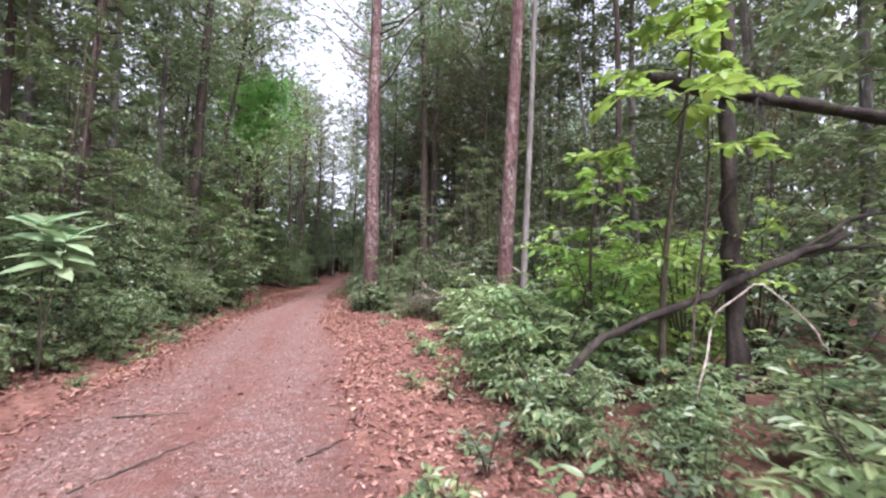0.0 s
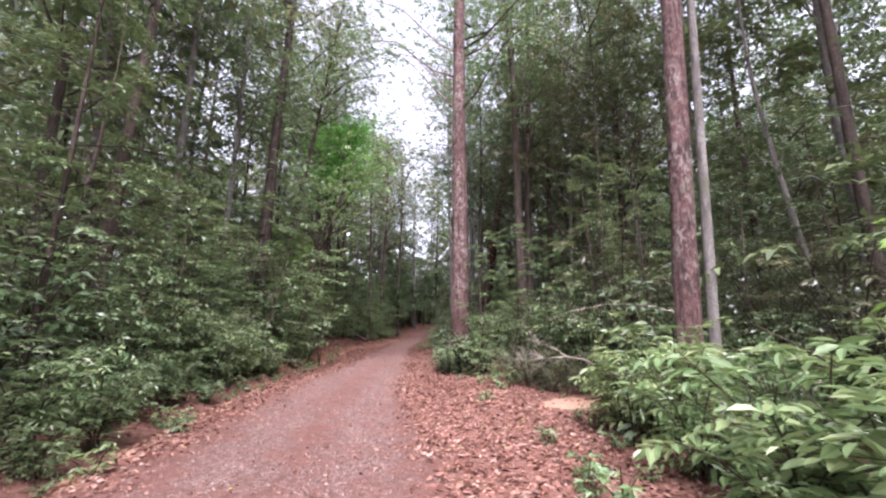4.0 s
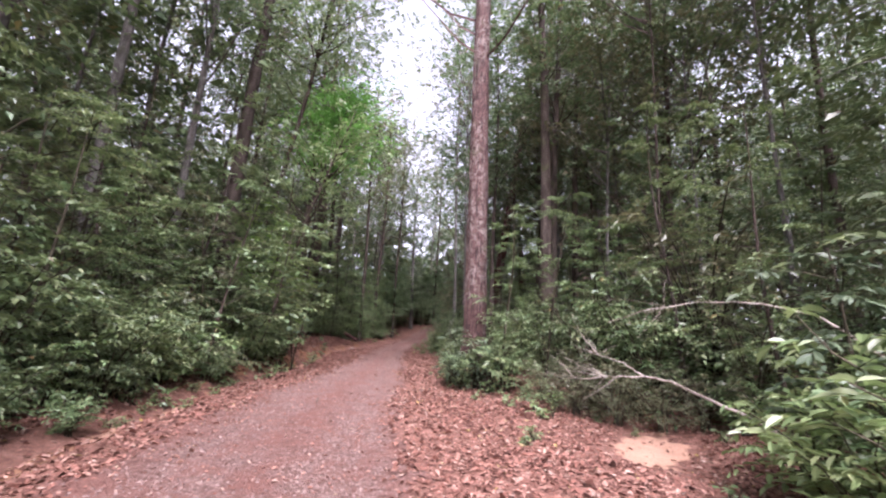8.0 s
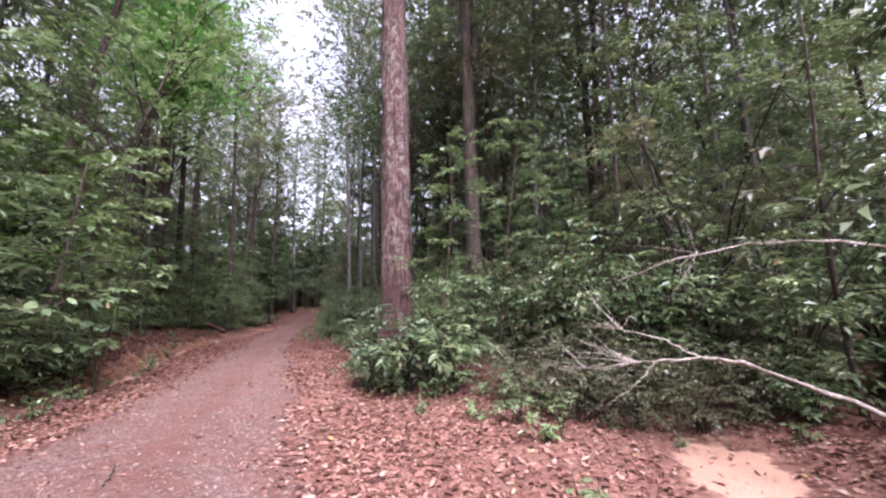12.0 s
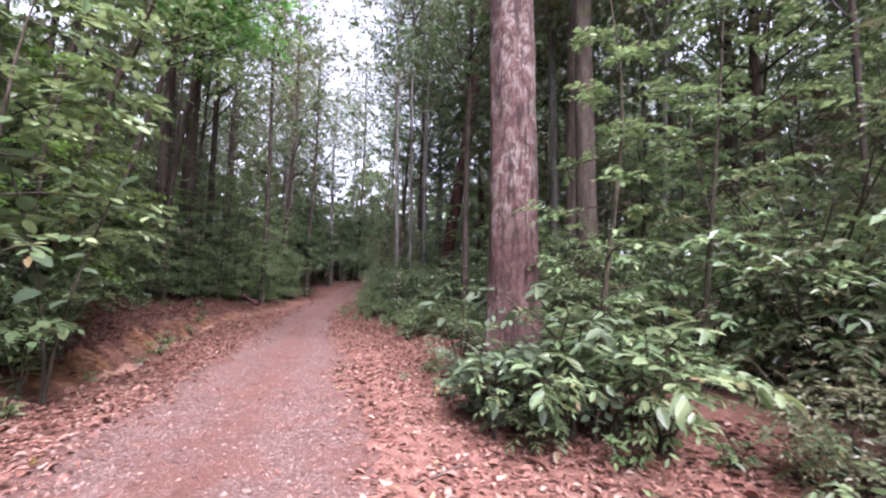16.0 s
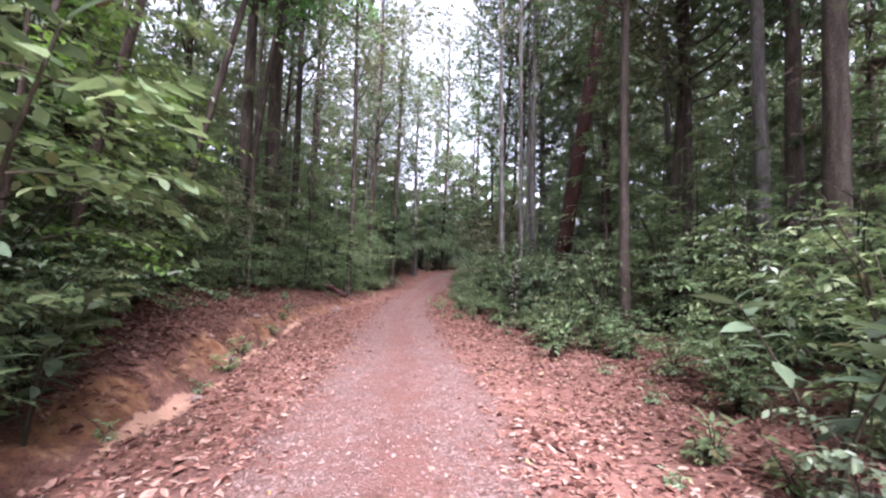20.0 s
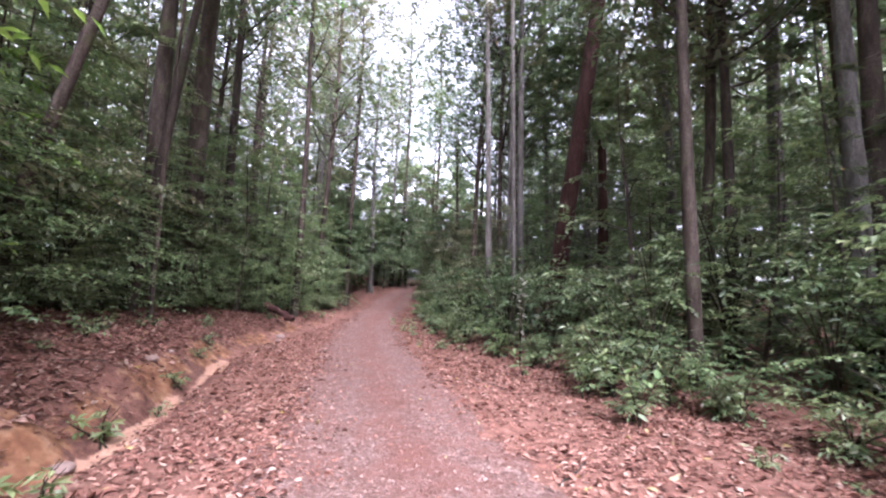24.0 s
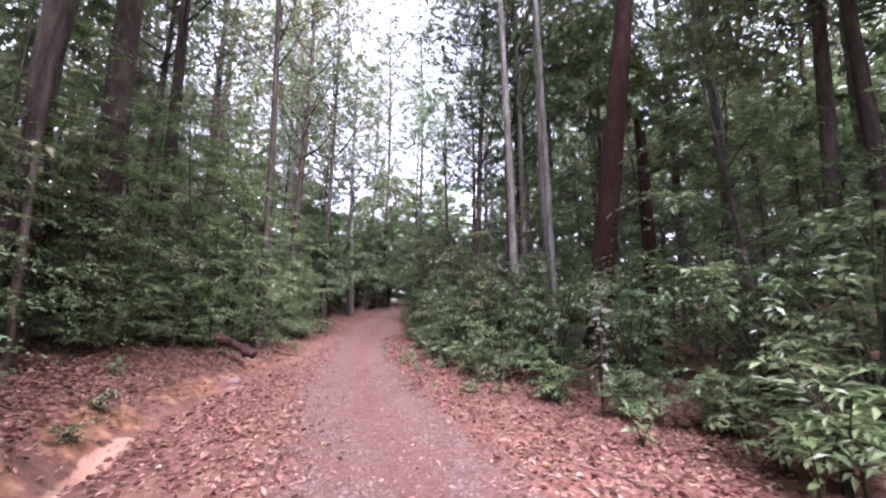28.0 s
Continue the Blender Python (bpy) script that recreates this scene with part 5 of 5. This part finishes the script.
# seedlings here and there in the litter
SEEDLING = [lambda: shrub(701, 0.35, 0.22, 4, 3, 5, 0.09, 0.04, LEAF_FRESH, "small green seedling in the leaf litter", 4, "seedling", split=False, group="seedlings in the litter"),
            lambda: shrub(702, 0.28, 0.2, 5, 3, 5, 0.08, 0.03, LEAF_SHRUB, "small dark seedling in the leaf litter", 4, "seedling", split=False, group="seedlings in the litter")]
for x, y in [(-2.9, 15.9), (-2.2, 15.5), (-1.6, 14.6), (-1.9, 12.7), (-1.8, 13.1), (-11.0, 24.6), (-10.7, 23.4), (-11.4, 25.5), (-12.6, 28.2), (-12.2, 27.3), (-10.1, 22.2), (-9.9, 21.4), (-12.0, 23.2), (-12.8, 25.4)]:
    k = rnd.randrange(2)
    place(("seedling", k), SEEDLING[k], x, y, rnd.uniform(0.9, 1.4), rng=rnd)
for _ in range(90):
    y = rnd.uniform(1, 40)
    left = rnd.random() < 0.5
    x = left_edge(y) + rnd.uniform(-0.2, 0.7) if left else right_edge(y) - rnd.uniform(-0.2, 0.9)
    k = rnd.randrange(2)
    place(("seedling", k), SEEDLING[k], float(x), y, rnd.uniform(0.6, 1.4), rng=rnd)


# ---- dead wood ----
def dead_wood(name, label, lines, bark, category="dead branch"):
    """lines: a part name, its points, the radius at either end."""
    root = tagged(new(name), label, category)
    for what, pts, r0, r1 in lines:
        pts = np.array(pts, float)
        t = np.linspace(0, 1, len(pts))
        q = np.linspace(0, 1, 4 * len(pts))
        rng = np.random.default_rng(len(pts) + int(100 * r0))
        line = np.stack([np.interp(q, t, pts[:, i]) for i in range(3)], -1) + rng.normal(0, 0.15 * r0 + 0.004, (len(q), 3))
        g = Geo()
        tube(g, line, np.linspace(r0, r1, len(q)) * rng.uniform(0.82, 1.18, len(q)), 10)
        g.v[0] = g.v[0] + rng.normal(0, 0.1 * r0, g.v[0].shape)
        part(what, g, bark, root, smooth=True)
    return root


def fan(start, way, n, length, seed, wide=0.6):
    rng = np.random.default_rng(seed)
    out = []
    for _ in range(n):
        d = unit(np.array(way, float) + rng.normal(0, wide, 3))
        a = np.array(start, float)
        b = a + d * length * rng.uniform(0.4, 0.6) + [0, 0, 0.04]
        c = b + unit(d + rng.normal(0, 0.35, 3)) * length * rng.uniform(0.3, 0.6)
        out.append(("twig", [a, b, c], 0.0038, 0.0012))
    return out


dead_wood("fallen_branch", "bare pale grey fallen branch over leaf litter",
          [("stem", [(2.1, 13.4, -0.05), (1.2, 13.8, 0.4), (0.4, 14.15, 0.76), (0.05, 14.3, 0.8)], 0.027, 0.016),
           ("fork", [(0.05, 14.3, 0.8), (-0.5, 14.6, 0.74), (-0.95, 14.9, 0.64)], 0.012, 0.004),
           ("fork", [(0.05, 14.3, 0.8), (-0.25, 14.5, 1.0), (-0.75, 14.8, 1.15)], 0.011, 0.004),
           ("fork", [(-0.3, 14.5, 0.78), (-0.7, 14.4, 0.5), (-0.95, 14.5, 0.3)], 0.007, 0.003)]
          + fan((-0.5, 14.6, 0.74), (-1, 0.4, 0.1), 9, 0.8, 1) + fan((-0.6, 14.7, 1.1), (-0.8, 0.5, 0.4), 8, 0.8, 2) + fan((-1.0, 14.85, 0.65), (-1, 0.3, 0), 7, 0.6, 3), BARK_PALE)
dead_wood("arching_branch", "thin bare grey branch arching over bushes",
          [("stem", [(3.5, 13.4, 0.0), (3.1, 13.6, 1.2), (2.4, 13.9, 1.9), (1.8, 14.3, 2.08), (1.1, 14.65, 2.1), (0.3, 15.0, 1.95), (-0.3, 15.2, 1.7)], 0.02, 0.006)]
          + fan((0.6, 14.9, 2.03), (-0.6, 0.3, -0.5), 8, 0.9, 5) + fan((1.4, 14.5, 2.1), (-0.5, 0.2, -0.7), 5, 0.8, 6), BARK_PALE)
dead_wood("leaning_log", "dark rotten log leaning among bushes", [("log", [(0.75, 3.85, 0.05), (1.5, 3.96, 0.9), (2.57, 4.05, 1.33), (3.6, 4.15, 1.76), (4.3, 4.25, 2.0)], 0.045, 0.04),
           ("splinter", [(3.7, 4.15, 1.82), (4.2, 4.1, 2.15), (4.6, 4.1, 2.22)], 0.03, 0.012), ("splinter", [(3.5, 4.15, 1.72), (4.2, 4.3, 1.85), (4.9, 4.4, 1.9)], 0.035, 0.01)]
          + fan((2.9, 4.1, 1.5), (0.3, -0.2, 1), 6, 1.2, 7), BARK_BLACK, "log")
dead_wood("broken_trunk", "slim dark dead trunk with a fallen limb across it",
          [("stem", [(3.0, 4.2, -0.1), (3.03, 4.22, 1.2), (2.98, 4.2, 2.4), (3.08, 4.3, 3.4), (3.1, 4.3, 5.2)], 0.105, 0.06), ("limb", [(2.1, 4.03, 3.57), (2.9, 4.2, 3.52), (3.85, 4.5, 3.54), (5.6, 4.5, 3.3)], 0.06, 0.075)]
          + fan((2.6, 4.1, 3.55), (0.6, 0, 0.5), 9, 1.2, 8) + fan((3.4, 4.3, 3.5), (0.3, 0, -1), 9, 1.4, 9) + fan((3.1, 4.2, 2.6), (-0.3, -0.2, -0.6), 7, 1.3, 10), BARK_BLACK, "dead tree")
dead_wood("hanging_stem", "thin bare stem hanging from the dead limb", [("stem", [(2.75, 4.1, 3.5), (2.65, 4.0, 2.3), (2.45, 3.95, 1.2), (2.3, 3.9, 0.2)], 0.014, 0.010)], BARK_BROWN, "stem")
dead_wood("arched_stem", "thin pale bare stem arching over a bush", [("stem", [(1.9, 3.2, 0.3), (2.15, 3.2, 1.25), (2.45, 3.15, 1.5), (2.75, 3.05, 1.2), (2.85, 3.0, 0.95)], 0.008, 0.004)], BARK_PALE, "stem")
dead_wood("bush_log", "rough red-brown log lying under the bushes", [("log", [(1.75, 4.75, 0.12), (2.6, 4.6, 0.3), (4.2, 4.2, 0.5)], 0.085, 0.075)], BARK_DARKRED, "log")
dead_wood("fallen_log", "dark fallen log at the foot of the bank", [("log", [(-13.7, 33.2, 0.9), (-13.2, 33.1, 0.72), (-12.6, 32.9, 0.5)], 0.12, 0.09)], BARK_DARKRED, "log")
for n, (x, y, a, ln) in enumerate([(-2.3, 3.2, 1.2, 0.9), (-3.0, 4.3, 0.2, 0.7), (-1.2, 2.6, 0.6, 0.6), (-0.9, 4.4, 1.4, 0.5), (-1.0, 3.5, 1.0, 0.5), (-5.6, 14.0, 2.0, 0.5), (-4.2, 16.6, 0.7, 0.6), (-4.0, 21.3, 1.1, 0.8), (-6.2, 23.0, 0.9, 0.6), (-11.8, 24.0, 0.3, 0.9), (-6.6, 26.3, 2.2, 0.9)]):
    z = float(max(ground_z(x, y), road_top(np.clip(x - road_x(y), -1.9, 1.9), y))) + 0.012
    d = np.array([math.cos(a), math.sin(a), 0]) * ln / 2
    c = np.array([x, y, z])
    dead_wood("fallen_stick", "thin dark stick lying on the ground", [("stick", [c - d, c + [0.02, -0.02, 0.015], c + d], 0.009, 0.005)], BARK_BROWN, "stick")


def stone(seed, r):
    rng = np.random.default_rng(seed)
    bm = bmesh.new()
    bmesh.ops.create_icosphere(bm, subdivisions=2, radius=r)
    for v in bm.verts:
        v.co *= 1 + 0.18 * noise.noise(v.co * (1.6 / r) + Vector((seed, 0, 0)))
        v.co.z *= 0.6
    me = bpy.data.meshes.new("stone")
    bm.to_mesh(me)
    bm.free()
    me.materials.append(STONE)
    return tagged(new("stone", me), "pale rounded stone on the bank", "stone")


for n, (x, y, r) in enumerate([(-12.6, 32.0, 0.16), (-11.9, 25.6, 0.1), (-10.4, 22.7, 0.09), (-12.3, 26.6, 0.08), (-12.2, 31.0, 0.1), (-9.6, 21.0, 0.07)]):
    stone(n, r).matrix_basis = pose(x, y, float(ground_z(x, y)) + r * 0.25, 0, 0, n * 50)
